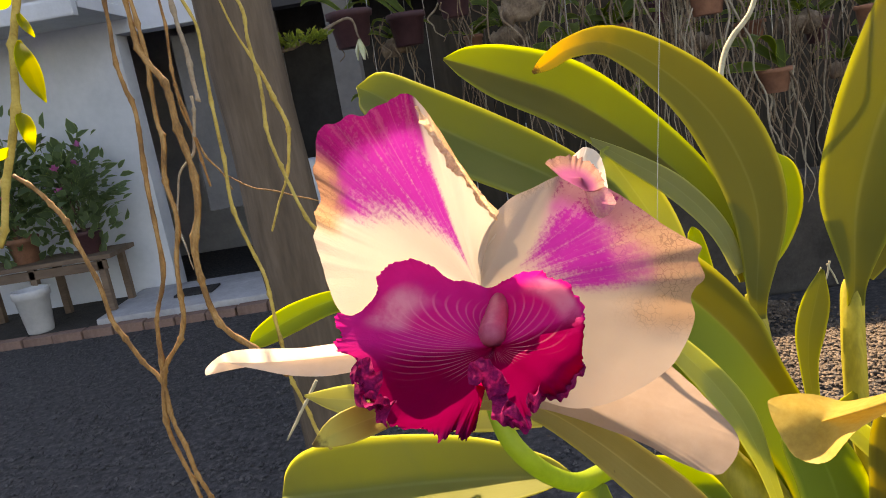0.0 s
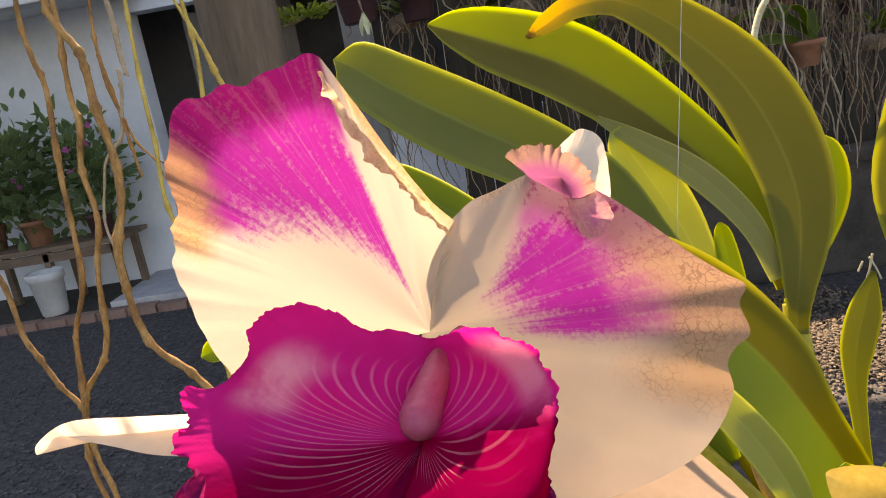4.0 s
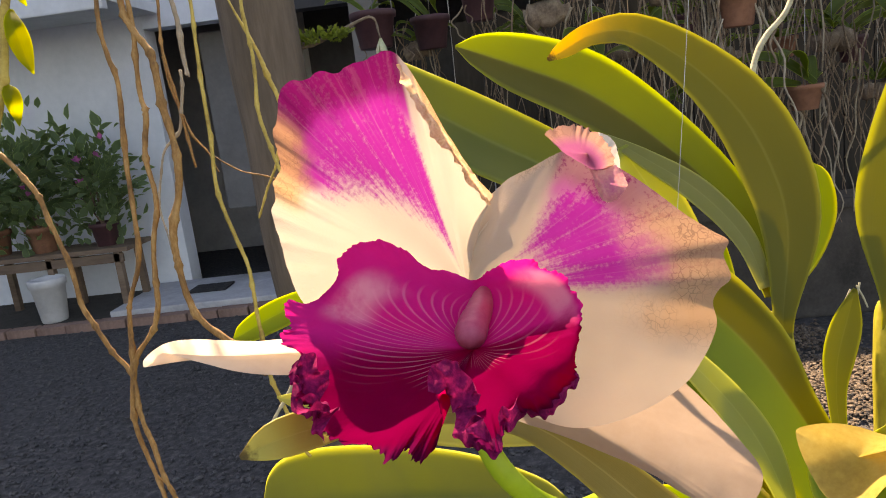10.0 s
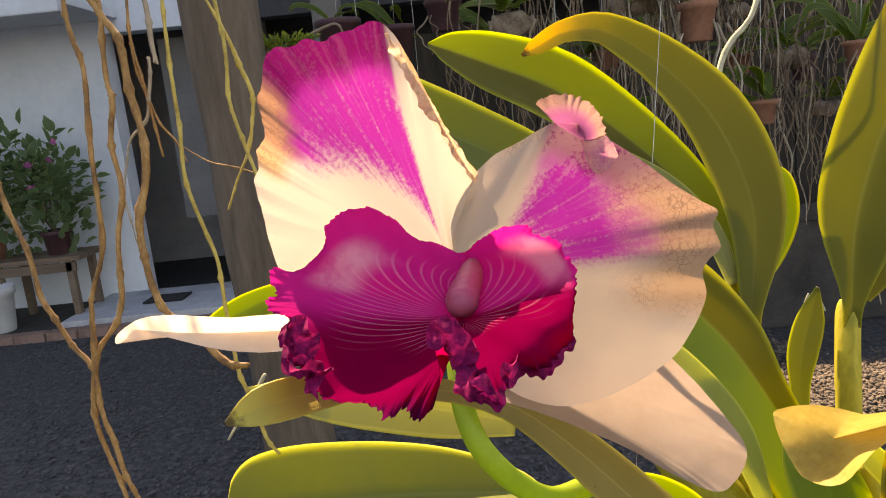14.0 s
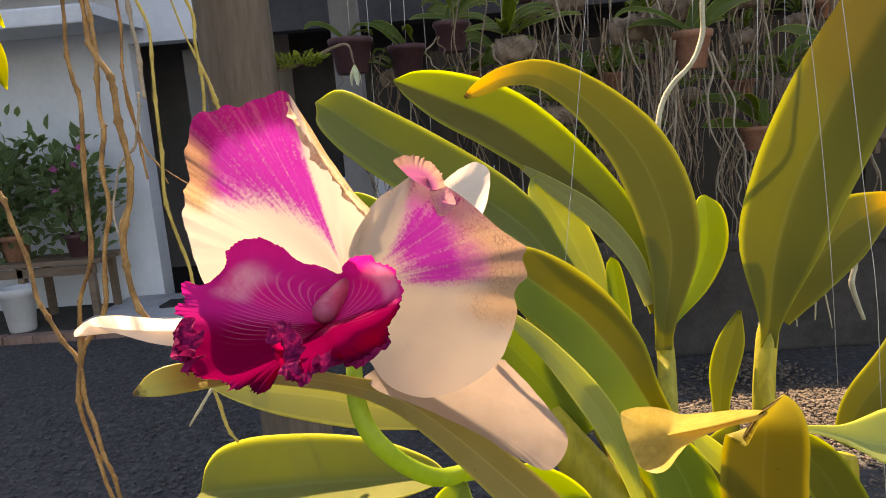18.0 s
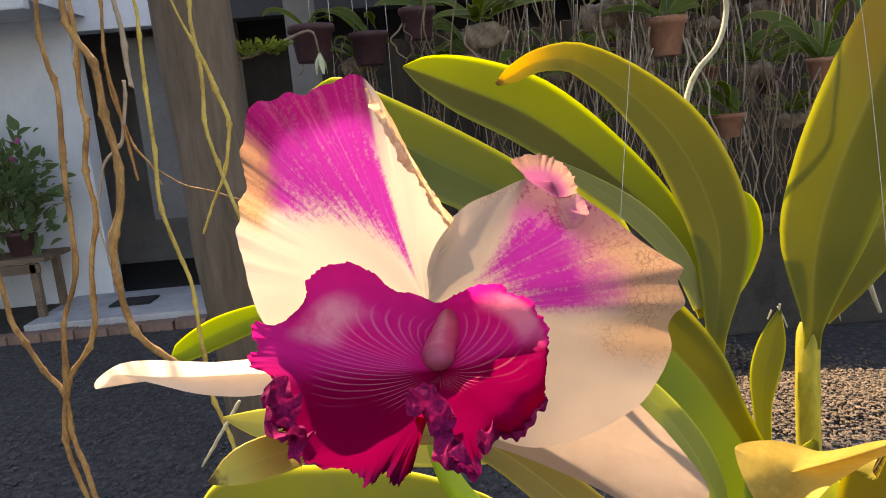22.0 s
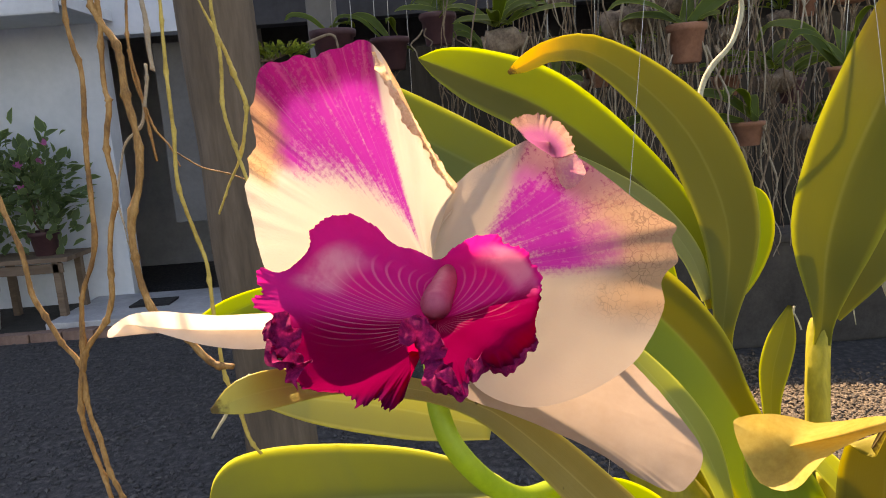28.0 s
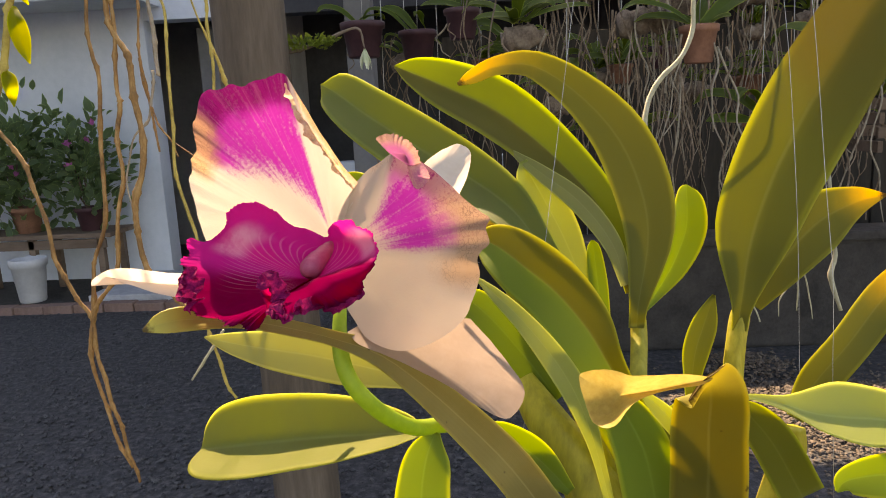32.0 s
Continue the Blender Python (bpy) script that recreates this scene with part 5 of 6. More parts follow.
# margin of the lip from the dip above the column round by the trailing lobe, and the fold half way out to it
LIP_EDGE = [(0.0512, 0.28, 1.2485), (0.043, 0.276, 1.2538), (0.0356, 0.27, 1.2576), (0.0303, 0.265, 1.2651), (0.0232, 0.261, 1.2697), (0.0151, 0.259, 1.2694), (0.0099, 0.258, 1.2645), (0.0099, 0.258, 1.2575), (0.0035, 0.258, 1.2543), (-0.0005, 0.256, 1.2525), (-0.0052, 0.252, 1.2563), (-0.0061, 0.249, 1.2528), (-0.0045, 0.247, 1.2491), (-0.0069, 0.243, 1.2486), (-0.0028, 0.236, 1.2466), (0.0034, 0.23, 1.2463), (0.003, 0.219, 1.2453), (0.006, 0.215, 1.2434), (0.0058, 0.211, 1.2399), (0.0115, 0.206, 1.2399), (0.0127, 0.198, 1.238), (0.0141, 0.197, 1.2357), (0.0211, 0.195, 1.2355), (0.0273, 0.193, 1.2343), (0.0301, 0.191, 1.2321), (0.0332, 0.194, 1.233), (0.0347, 0.193, 1.2312), (0.0374, 0.195, 1.2296), (0.0399, 0.199, 1.2311), (0.0415, 0.203, 1.2366), (0.0409, 0.199, 1.2441), (0.0439, 0.201, 1.2454), (0.0466, 0.199, 1.2407), (0.0473, 0.19, 1.2377), (0.0508, 0.186, 1.2376), (0.0536, 0.185, 1.2359), (0.0551, 0.19, 1.2367), (0.0566, 0.196, 1.2368), (0.0623, 0.203, 1.236), (0.0643, 0.206, 1.2335), (0.0689, 0.211, 1.2341), (0.0739, 0.217, 1.2348), (0.0759, 0.222, 1.2365), (0.0757, 0.227, 1.2395), (0.0793, 0.232, 1.2455), (0.0805, 0.238, 1.2489), (0.0784, 0.244, 1.2536), (0.0765, 0.246, 1.257), (0.0719, 0.247, 1.2584), (0.0679, 0.247, 1.2618), (0.0603, 0.252, 1.2605), (0.0546, 0.262, 1.2557)]
LIP_MID = [(0.0501, 0.274, 1.2449), (0.0403, 0.266, 1.2494), (0.0307, 0.261, 1.2554), (0.0201, 0.2565, 1.2575), (0.0114, 0.253, 1.2496), (0.0118, 0.241, 1.2419), (0.0159, 0.226, 1.2358), (0.023, 0.22, 1.2309), (0.0315, 0.215, 1.2311), (0.0372, 0.221, 1.2335), (0.0443, 0.222, 1.2367), (0.0533, 0.21, 1.2388), (0.0613, 0.206, 1.2429), (0.0698, 0.213, 1.2457), (0.0725, 0.238, 1.2437), (0.0712, 0.25, 1.248), (0.0657, 0.257, 1.2507), (0.0573, 0.266, 1.2491)]
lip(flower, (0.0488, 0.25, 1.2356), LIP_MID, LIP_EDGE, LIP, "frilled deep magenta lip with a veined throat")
frill_band(flower, [(0.0587, 0.3156, 1.2685), (0.0524, 0.3028, 1.283), (0.044, 0.2921, 1.2991), (0.0369, 0.2892, 1.3142), (0.0329, 0.2942, 1.3232)], 0.0042, 8, FOLDED, 'petal_fold', 'margin folded back and browned')
frill_band(flower, LIP_EDGE[15:22], 0.0075, 1)
frill_band(flower, LIP_EDGE[30:37], 0.0075, 2)
frill_band(flower, LIP_EDGE[36:43], 0.0060, 3)

# ---- hanging roots, vine and wires ----
roots = thing("aerial_roots", "bundle of hanging brown and yellow aerial roots", "roots")
tube(roots, [(-0.2137, 0.5449, 2.3701, 0.0017), (-0.205, 0.5449, 2.0201, 0.0017), (-0.1987, 0.5449, 1.7701, 0.0017), (-0.195, 0.5449, 1.6201, 0.0017), (-0.1927, 0.5449, 1.5301, 0.0017), (-0.1912, 0.5449, 1.4701, 0.0017), (-0.19, 0.5449, 1.4201, 0.0017), (-0.188, 0.5377, 1.3852, 0.0017), (-0.1846, 0.5329, 1.3618, 0.0019), (-0.1797, 0.5281, 1.3383, 0.0019), (-0.1798, 0.5179, 1.2879, 0.0019), (-0.1797, 0.5069, 1.2337, 0.0019), (-0.1874, 0.5008, 1.2031, 0.0019), (-0.1908, 0.497, 1.1839, 0.0019), (-0.1926, 0.4908, 1.153, 0.0022), (-0.193, 0.4838, 1.1182, 0.0019), (-0.1835, 0.4764, 1.0828, 0.0017), (-0.175, 0.4714, 1.0592, 0.0017), (-0.1626, 0.4663, 1.0353, 0.0013)], ROOT, lumps=0.35, nodes=14)
tube(roots, [(-0.1927, 0.5418, 2.3575, 0.0017), (-0.184, 0.5418, 2.0075, 0.0017), (-0.1777, 0.5418, 1.7575, 0.0017), (-0.174, 0.5418, 1.6075, 0.0017), (-0.1717, 0.5418, 1.5175, 0.0017), (-0.1702, 0.5418, 1.4575, 0.0017), (-0.169, 0.5418, 1.4075, 0.0017), (-0.1648, 0.5354, 1.3763, 0.0019), (-0.1655, 0.5276, 1.3376, 0.0019), (-0.164, 0.5244, 1.322, 0.0022), (-0.1655, 0.519, 1.295, 0.0019), (-0.1631, 0.5134, 1.2677, 0.0019), (-0.168, 0.5073, 1.237, 0.0019), (-0.1685, 0.5003, 1.2022, 0.0019), (-0.1751, 0.4965, 1.1831, 0.0019), (-0.1867, 0.4934, 1.1663, 0.0019), (-0.1915, 0.4904, 1.151, 0.0019)], ROOT, lumps=0.35, nodes=12)
tube(roots, [(-0.1967, 0.542, 2.3577, 0.0022), (-0.1879, 0.542, 2.0077, 0.0022), (-0.1817, 0.542, 1.7577, 0.0022), (-0.1779, 0.542, 1.6077, 0.0022), (-0.1757, 0.542, 1.5177, 0.0022), (-0.1742, 0.542, 1.4577, 0.0022), (-0.1729, 0.542, 1.4077, 0.0022), (-0.1672, 0.5371, 1.3841, 0.0025), (-0.1559, 0.532, 1.3603, 0.0028), (-0.1507, 0.5264, 1.3329, 0.0028), (-0.1471, 0.5208, 1.3056, 0.0028), (-0.146, 0.5137, 1.2707, 0.0028), (-0.1529, 0.5076, 1.2401, 0.0028), (-0.1522, 0.5029, 1.2168, 0.0025), (-0.1419, 0.4971, 1.1892, 0.0025), (-0.1252, 0.493, 1.1709, 0.0025), (-0.1065, 0.4889, 1.1525, 0.0025), (-0.091, 0.4875, 1.1471, 0.0025)], ROOT, lumps=0.35, nodes=14)
tube(roots, [(-0.2789, 0.5257, 1.3162, 0.0017), (-0.2563, 0.5211, 1.2957, 0.0019), (-0.2455, 0.5172, 1.2777, 0.0019), (-0.2369, 0.5126, 1.256, 0.0019), (-0.2253, 0.5044, 1.2167, 0.0019), (-0.2187, 0.4995, 1.1931, 0.0019), (-0.2042, 0.4947, 1.171, 0.0019), (-0.1927, 0.4904, 1.1511, 0.0019), (-0.1875, 0.4836, 1.1179, 0.0019), (-0.1792, 0.4778, 1.0904, 0.0019), (-0.1714, 0.4729, 1.0667, 0.0017), (-0.1641, 0.468, 1.0431, 0.0017), (-0.1573, 0.4638, 1.0234, 0.0013)], ROOT, lumps=0.35, nodes=15)
tube(roots, [(-0.158, 0.5619, 2.3595, 0.0013), (-0.2192, 0.5619, 2.0095, 0.0013), (-0.213, 0.5619, 1.7595, 0.0013), (-0.2092, 0.5619, 1.6095, 0.0013), (-0.195, 0.5619, 1.5195, 0.0013), (-0.1585, 0.5619, 1.4595, 0.0013), (-0.1342, 0.5619, 1.4095, 0.0013), (-0.132, 0.5553, 1.3772, 0.0015), (-0.1297, 0.5487, 1.3448, 0.0015), (-0.1287, 0.5406, 1.3045, 0.0015), (-0.1267, 0.5331, 1.2681, 0.0015), (-0.1177, 0.5255, 1.2314, 0.0015), (-0.1096, 0.5204, 1.2069, 0.0015), (-0.1086, 0.5138, 1.1746, 0.0015), (-0.1043, 0.5072, 1.1421, 0.0015), (-0.0975, 0.502, 1.1176, 0.0015), (-0.0905, 0.4973, 1.0951, 0.0015), (-0.0819, 0.4942, 1.0806, 0.0013)], ROOT_YELLOW, lumps=0.35, nodes=16)
tube(roots, [(-0.1909, 0.5616, 2.3617, 0.0015), (-0.1822, 0.5616, 2.0117, 0.0015), (-0.1759, 0.5616, 1.7617, 0.0015), (-0.1722, 0.5616, 1.6117, 0.0015), (-0.1592, 0.5616, 1.5217, 0.0015), (-0.1227, 0.5616, 1.4617, 0.0015), (-0.0972, 0.5616, 1.4117, 0.0015), (-0.0955, 0.5558, 1.3834, 0.0015), (-0.0918, 0.5484, 1.3469, 0.0015), (-0.0912, 0.5418, 1.3147, 0.0015), (-0.0857, 0.5363, 1.2882, 0.0015), (-0.0733, 0.529, 1.2534, 0.0015), (-0.064, 0.5255, 1.2368, 0.0015), (-0.0545, 0.5223, 1.2222, 0.0013), (-0.044, 0.5159, 1.1914, 0.0009)], ROOT_YELLOW, lumps=0.35, nodes=12)
tube(roots, [(-0.2009, 0.5684, 2.3436, 0.0009), (-0.1922, 0.5684, 1.9936, 0.0009), (-0.1859, 0.5684, 1.7436, 0.0009), (-0.1822, 0.5684, 1.5936, 0.0009), (-0.1587, 0.5684, 1.5036, 0.0009), (-0.1222, 0.5684, 1.4436, 0.0009), (-0.1072, 0.5684, 1.3936, 0.0009), (-0.0923, 0.5612, 1.36, 0.0015), (-0.085, 0.5573, 1.3412, 0.0019), (-0.0798, 0.5534, 1.3224, 0.0019), (-0.0799, 0.55, 1.306, 0.0015), (-0.0841, 0.5456, 1.2837, 0.0013), (-0.0959, 0.5414, 1.2617, 0.0009), (-0.1032, 0.5379, 1.2436, 0.0009)], ROOT_YELLOW, lumps=0.35, nodes=9)
tube(roots, [(-0.1843, 0.5734, 2.3628, 0.0012), (-0.1755, 0.5734, 2.0128, 0.0012), (-0.1693, 0.5734, 1.7628, 0.0012), (-0.1655, 0.5734, 1.6128, 0.0012), (-0.1633, 0.5734, 1.5228, 0.0012), (-0.1618, 0.5734, 1.4628, 0.0012), (-0.1605, 0.5734, 1.4128, 0.0012), (-0.1598, 0.5683, 1.3881, 0.0012), (-0.1591, 0.5633, 1.3634, 0.0012), (-0.1551, 0.5582, 1.3386, 0.0012), (-0.1494, 0.553, 1.3137, 0.0012), (-0.1448, 0.5469, 1.2839, 0.0009)], ROOT, lumps=0.35, nodes=8)
tube(roots, [(-0.1738, 0.573, 2.3622, 0.0019), (-0.1651, 0.573, 2.0122, 0.0019), (-0.1588, 0.573, 1.7622, 0.0019), (-0.1551, 0.573, 1.6122, 0.0019), (-0.1528, 0.573, 1.5222, 0.0019), (-0.1513, 0.573, 1.4622, 0.0019), (-0.1501, 0.573, 1.4122, 0.0019), (-0.1473, 0.5679, 1.3874, 0.0019), (-0.146, 0.5637, 1.3669, 0.0019), (-0.1431, 0.5603, 1.3503, 0.0015), (-0.1421, 0.5596, 1.3469, 0.0006)], ROOT_GREY, lumps=0.35, nodes=6)
tube(roots, [(-0.1604, 0.5634, 1.3635, 0.0009), (-0.158, 0.56, 1.3469, 0.0009), (-0.151, 0.5548, 1.3219, 0.0009), (-0.1436, 0.5512, 1.3051, 0.0009), (-0.1339, 0.5482, 1.2915, 0.0006), (-0.1284, 0.5456, 1.2789, 0.0006)], ROOT, lumps=0.35, nodes=6)
tube(roots, [(-0.1485, 0.5609, 1.3526, 0.0013), (-0.1497, 0.5564, 1.3301, 0.0013), (-0.1537, 0.5528, 1.3118, 0.0013), (-0.1658, 0.5502, 1.2981, 0.0009), (-0.1713, 0.5471, 1.2819, 0.0009), (-0.1744, 0.5422, 1.2574, 0.0009), (-0.1706, 0.5379, 1.2367, 0.0006), (-0.1683, 0.5353, 1.2243, 0.0003)], ROOT_GREY, lumps=0.35, nodes=8)
tube(roots, [(-0.1425, 0.5689, 1.2921, 0.0006), (-0.1216, 0.5655, 1.2774, 0.0006), (-0.1003, 0.5637, 1.2708, 0.0006), (-0.0833, 0.5619, 1.2635, 0.0006), (-0.062, 0.5599, 1.2561, 0.0003)], ROOT, lumps=0.5, nodes=3)
tube(roots, [(-0.0724, 0.4573, 1.1511, 0.0011), (-0.0785, 0.4556, 1.1423, 0.0011), (-0.0886, 0.453, 1.1282, 0.0011), (-0.0987, 0.4503, 1.1142, 0.0007)], ROOT_WHITE, lumps=0.5)
vine = thing("vine", "thin vine with bright yellow-green backlit leaves", "vine")
tube(vine, [(-0.2066, 0.8569, 2.2064, 0.0041), (-0.2889, 0.7427, 1.7131, 0.0041), (-0.3196, 0.6993, 1.5256, 0.0041), (-0.3285, 0.6879, 1.4763, 0.0041), (-0.3368, 0.6765, 1.427, 0.0041), (-0.3461, 0.6651, 1.3779, 0.0041), (-0.3591, 0.6513, 1.3192, 0.0041), (-0.3699, 0.6422, 1.2804, 0.0036), (-0.3786, 0.6353, 1.2514, 0.0031)], ROOT_YELLOW, name='stem', lumps=0.1, nodes=7)
leaf(vine, [(-0.3326, 0.6774, 1.4304, 0.0015, 0.0015), (-0.3256, 0.6645, 1.4172, 0.0071, 0.0071), (-0.319, 0.6561, 1.401, 0.009, 0.009), (-0.3115, 0.6477, 1.385, 0.0065, 0.0065), (-0.3029, 0.6398, 1.3705, 0.0005, 0.0005)], VINE_LEAF, face=(0.6, -0.75, -0.2), fold=0.2, n=16, thick=0.0006)
leaf(vine, [(-0.3432, 0.6628, 1.3673, 0.0015, 0.0015), (-0.3376, 0.6564, 1.3605, 0.0066, 0.0061), (-0.3321, 0.6492, 1.3499, 0.0071, 0.0066), (-0.3302, 0.647, 1.3396, 0.004, 0.004), (-0.3256, 0.64, 1.3304, 0.0005, 0.0005)], VINE_LEAF, face=(0.6, -0.75, -0.2), fold=0.2, n=16, thick=0.0006)
leaf(vine, [(-0.3306, 0.6834, 1.4564, 0.001, 0.001), (-0.3242, 0.6759, 1.4448, 0.0041, 0.0041), (-0.3165, 0.6691, 1.4357, 0.003, 0.003), (-0.3124, 0.6679, 1.4295, 0.0005, 0.0005)], VINE_LEAF, face=(0.6, -0.75, -0.2), fold=0.2, n=12, thick=0.0006)
leaf(vine, [(-0.3343, 0.6867, 1.4722, 0.001, 0.001), (-0.3387, 0.6803, 1.4672, 0.0071, 0.0071), (-0.3461, 0.6744, 1.4653, 0.0061, 0.0061), (-0.3566, 0.6735, 1.4635, 0.0005, 0.0005)], VINE_LEAF, face=(0.6, -0.75, -0.2), fold=0.2, n=12, thick=0.0006)
leaf(vine, [(-0.3536, 0.6557, 1.3375, 0.001, 0.001), (-0.3571, 0.6497, 1.3345, 0.0041, 0.0041), (-0.3621, 0.6438, 1.3318, 0.004, 0.004), (-0.3702, 0.6428, 1.3291, 0.0005, 0.0005)], VINE_LEAF, face=(0.6, -0.75, -0.2), fold=0.2, n=12, thick=0.0006)
hanger = thing("wire_hanger", "thin galvanised wires of a hanging basket", "wire")
tube(hanger, [(0.2355, 0.585, 1.5749, 0.0002), (0.2076, 0.5478, 1.3889, 0.0002), (0.1863, 0.5212, 1.2562, 0.0002), (0.1651, 0.4946, 1.1234, 0.0002), (0.1468, 0.4715, 1.0084, 0.0002)], WIRE, name='wire', sides=6, n=12)
tube(hanger, [(0.3811, 0.6408, 1.5893, 0.0002), (0.3964, 0.6026, 1.3866, 0.0002), (0.4, 0.5805, 1.271, 0.0002), (0.3998, 0.561, 1.1701, 0.0002), (0.3969, 0.5424, 1.0741, 0.0002), (0.3945, 0.5192, 0.954, 0.0002)], WIRE, name='wire', sides=6, n=12)
tube(hanger, [(0.3733, 0.5516, 1.5516, 0.0002), (0.3823, 0.5181, 1.3752, 0.0002), (0.3849, 0.5061, 1.3123, 0.0002), (0.387, 0.4917, 1.2368, 0.0002), (0.3896, 0.4781, 1.1655, 0.0002), (0.3865, 0.4651, 1.0986, 0.0002), (0.3833, 0.4456, 0.9983, 0.0002)], WIRE, name='wire', sides=6, n=16)
air_root = thing("orchid_roots", "pale hanging orchid roots", "roots")
tube(air_root, [(0.3801, 0.7876, 1.5075, 0.0024), (0.3689, 0.7711, 1.4148, 0.0025), (0.3663, 0.7649, 1.3799, 0.0027), (0.3502, 0.7491, 1.3511, 0.0026), (0.3251, 0.7343, 1.3295, 0.0029), (0.3091, 0.7197, 1.3078, 0.0028), (0.3009, 0.7045, 1.2806, 0.0028), (0.3005, 0.6896, 1.2535, 0.0028), (0.3021, 0.683, 1.2152, 0.0022)], ROOT_WHITE, name='root', lumps=0.15, sides=10, n=40)
tube(air_root, [(0.544, 0.8752, 1.2821, 0.0021), (0.566, 0.8627, 1.2113, 0.0021), (0.5673, 0.852, 1.1554, 0.0025), (0.571, 0.8427, 1.1063, 0.0028), (0.5642, 0.837, 1.0787, 0.0032), (0.5753, 0.8294, 1.0363, 0.0021)], ROOT_WHITE, name='root', lumps=0.2, sides=8, n=30)
tube(air_root, [(0.5653, 0.9391, 1.079, 0.0014), (0.5578, 0.9328, 1.0484, 0.0012), (0.5411, 0.9277, 1.0259, 0.0009), (0.5386, 0.9231, 1.0028, 0.0007)], ROOT_WHITE, name='root', lumps=0.5, sides=6, n=14)
tube(air_root, [(0.5669, 0.9392, 1.079, 0.0014), (0.5669, 0.9317, 1.0402, 0.0012), (0.5641, 0.9256, 1.0093, 0.0009)], ROOT_WHITE, name='root', lumps=0.5, sides=6, n=14)
tube(air_root, [(0.5682, 0.9377, 1.0711, 0.0014), (0.5778, 0.9351, 1.0552, 0.0012), (0.5841, 0.9279, 1.0161, 0.0009), (0.5857, 0.9242, 0.9966, 0.0007)], ROOT_WHITE, name='root', lumps=0.5, sides=6, n=14)
tube(air_root, [(0.5056, 0.9263, 1.0276, 0.0014), (0.5011, 0.9231, 1.0123, 0.0012), (0.4941, 0.9198, 0.9972, 0.0009)], ROOT_WHITE, name='root', lumps=0.5, sides=6, n=14)
tube(air_root, [(0.5015, 0.9254, 1.024, 0.0014), (0.5088, 0.9227, 1.0081, 0.0012), (0.5123, 0.9206, 0.9963, 0.0009)], ROOT_WHITE, name='root', lumps=0.5, sides=6, n=14)
tube(air_root, [(0.4935, 0.9243, 1.0205, 0.0014), (0.4867, 0.9218, 1.0092, 0.0012)], ROOT_WHITE, name='root', lumps=0.5, sides=6, n=14)

# ---- posts and beams ----
post = thing("wooden_post", "round weathered wooden post standing in the gravel", "post")
tube(post, [(-0.455, 2.05, -0.3, 0.105), (-0.462, 2.05, 0.3, 0.104), (-0.480, 2.05, 0.9, 0.103), (-0.505, 2.05, 1.6, 0.102), (-0.53, 2.05, 2.44, 0.10)], BARK, "trunk", 24, 60, lumps=0.08)
beam = thing("roof_beams", "rough wooden beams over the hanging plants", "beam", kind="structure")
tube(beam, [(-1.5, 2.05, 2.50, 0.02), (0.8, 2.05, 2.50, 0.02), (3.2, 2.05, 2.50, 0.02)], BARK, "beam", 12)
tube(beam, [(-1.5, 2.9, 2.54, 0.02), (0.8, 2.9, 2.54, 0.02), (3.2, 2.9, 2.54, 0.02)], BARK, "beam", 12)
tube(beam, [(-1.2, 0.5, 2.48, 0.05), (0.3, 0.5, 2.48, 0.05), (1.6, 0.5, 2.48, 0.05)], BARK, "beam", 12)
tube(beam, [(-0.9, -0.2, 2.57, 0.05), (-0.9, 1.2, 2.57, 0.05), (-0.9, 2.4, 2.57, 0.05)], BARK, "beam", 12)
tube(beam, [(1.5, 0.0, 2.57, 0.05), (1.5, 1.2, 2.57, 0.05), (1.5, 2.4, 2.57, 0.05)], BARK, "beam", 12)
tube(beam, [(2.9, 2.05, -0.2, 0.09), (2.9, 2.05, 1.2, 0.09), (2.9, 2.05, 2.45, 0.09)], BARK, "post", 16)

# Board and block colours are near-black because they include the shade there
FENCE = plain("shade_backdrop", [(0.012, 0.010, 0.008), (0.030, 0.024, 0.018), (0.05, 0.04, 0.03)], 6, 0.9, 50, 0.003, stretch=(1, 1, 0.15))
BLOCK = plain("block_in_shade", [(0.022, 0.020, 0.018), (0.055, 0.05, 0.045)], 9, 0.9, 70, 0.004)

# ---- backdrop fence added behind the hanging plants, shade put into its colour ----
fence = thing("fence", "near-black board backdrop added behind the hanging plants", "fence", kind="structure")
rng = random.Random(9)
for k in range(34):
    x = -0.05 + 0.18 * k
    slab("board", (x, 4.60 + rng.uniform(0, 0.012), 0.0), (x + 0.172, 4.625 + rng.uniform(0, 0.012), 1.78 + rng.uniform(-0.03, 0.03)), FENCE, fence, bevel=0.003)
for z in (0.3, 1.1):
    slab("rail", (-0.05, 4.645, z), (6.1, 4.70, z + 0.09), DARK, fence)

low_wall = thing("low_wall", "low rendered wall behind the stones, toned for shade", "wall", kind="structure")
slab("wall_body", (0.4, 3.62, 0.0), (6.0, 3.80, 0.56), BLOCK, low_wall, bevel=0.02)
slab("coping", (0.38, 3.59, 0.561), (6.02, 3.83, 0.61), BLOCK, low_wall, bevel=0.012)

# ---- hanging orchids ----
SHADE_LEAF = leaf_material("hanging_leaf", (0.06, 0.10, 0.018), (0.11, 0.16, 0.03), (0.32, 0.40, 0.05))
CORK = plain("cork_bark", [(0.07, 0.05, 0.035), (0.17, 0.125, 0.09), (0.28, 0.22, 0.16)], 22, 0.95, 90, 0.006)
DRY_ROOT = plain("dry_root", [(0.08, 0.055, 0.035), (0.17, 0.12, 0.08), (0.30, 0.23, 0.16)], 30, 0.9, 160, 0.001)
BUD = plain("bud_petal", [(0.55, 0.60, 0.35), (0.75, 0.76, 0.62)], 40, 0.6, through=0.4)
HOLDERS = {"clay": CLAY, "maroon": MAROON, "cork": CORK, "wood": WOOD}


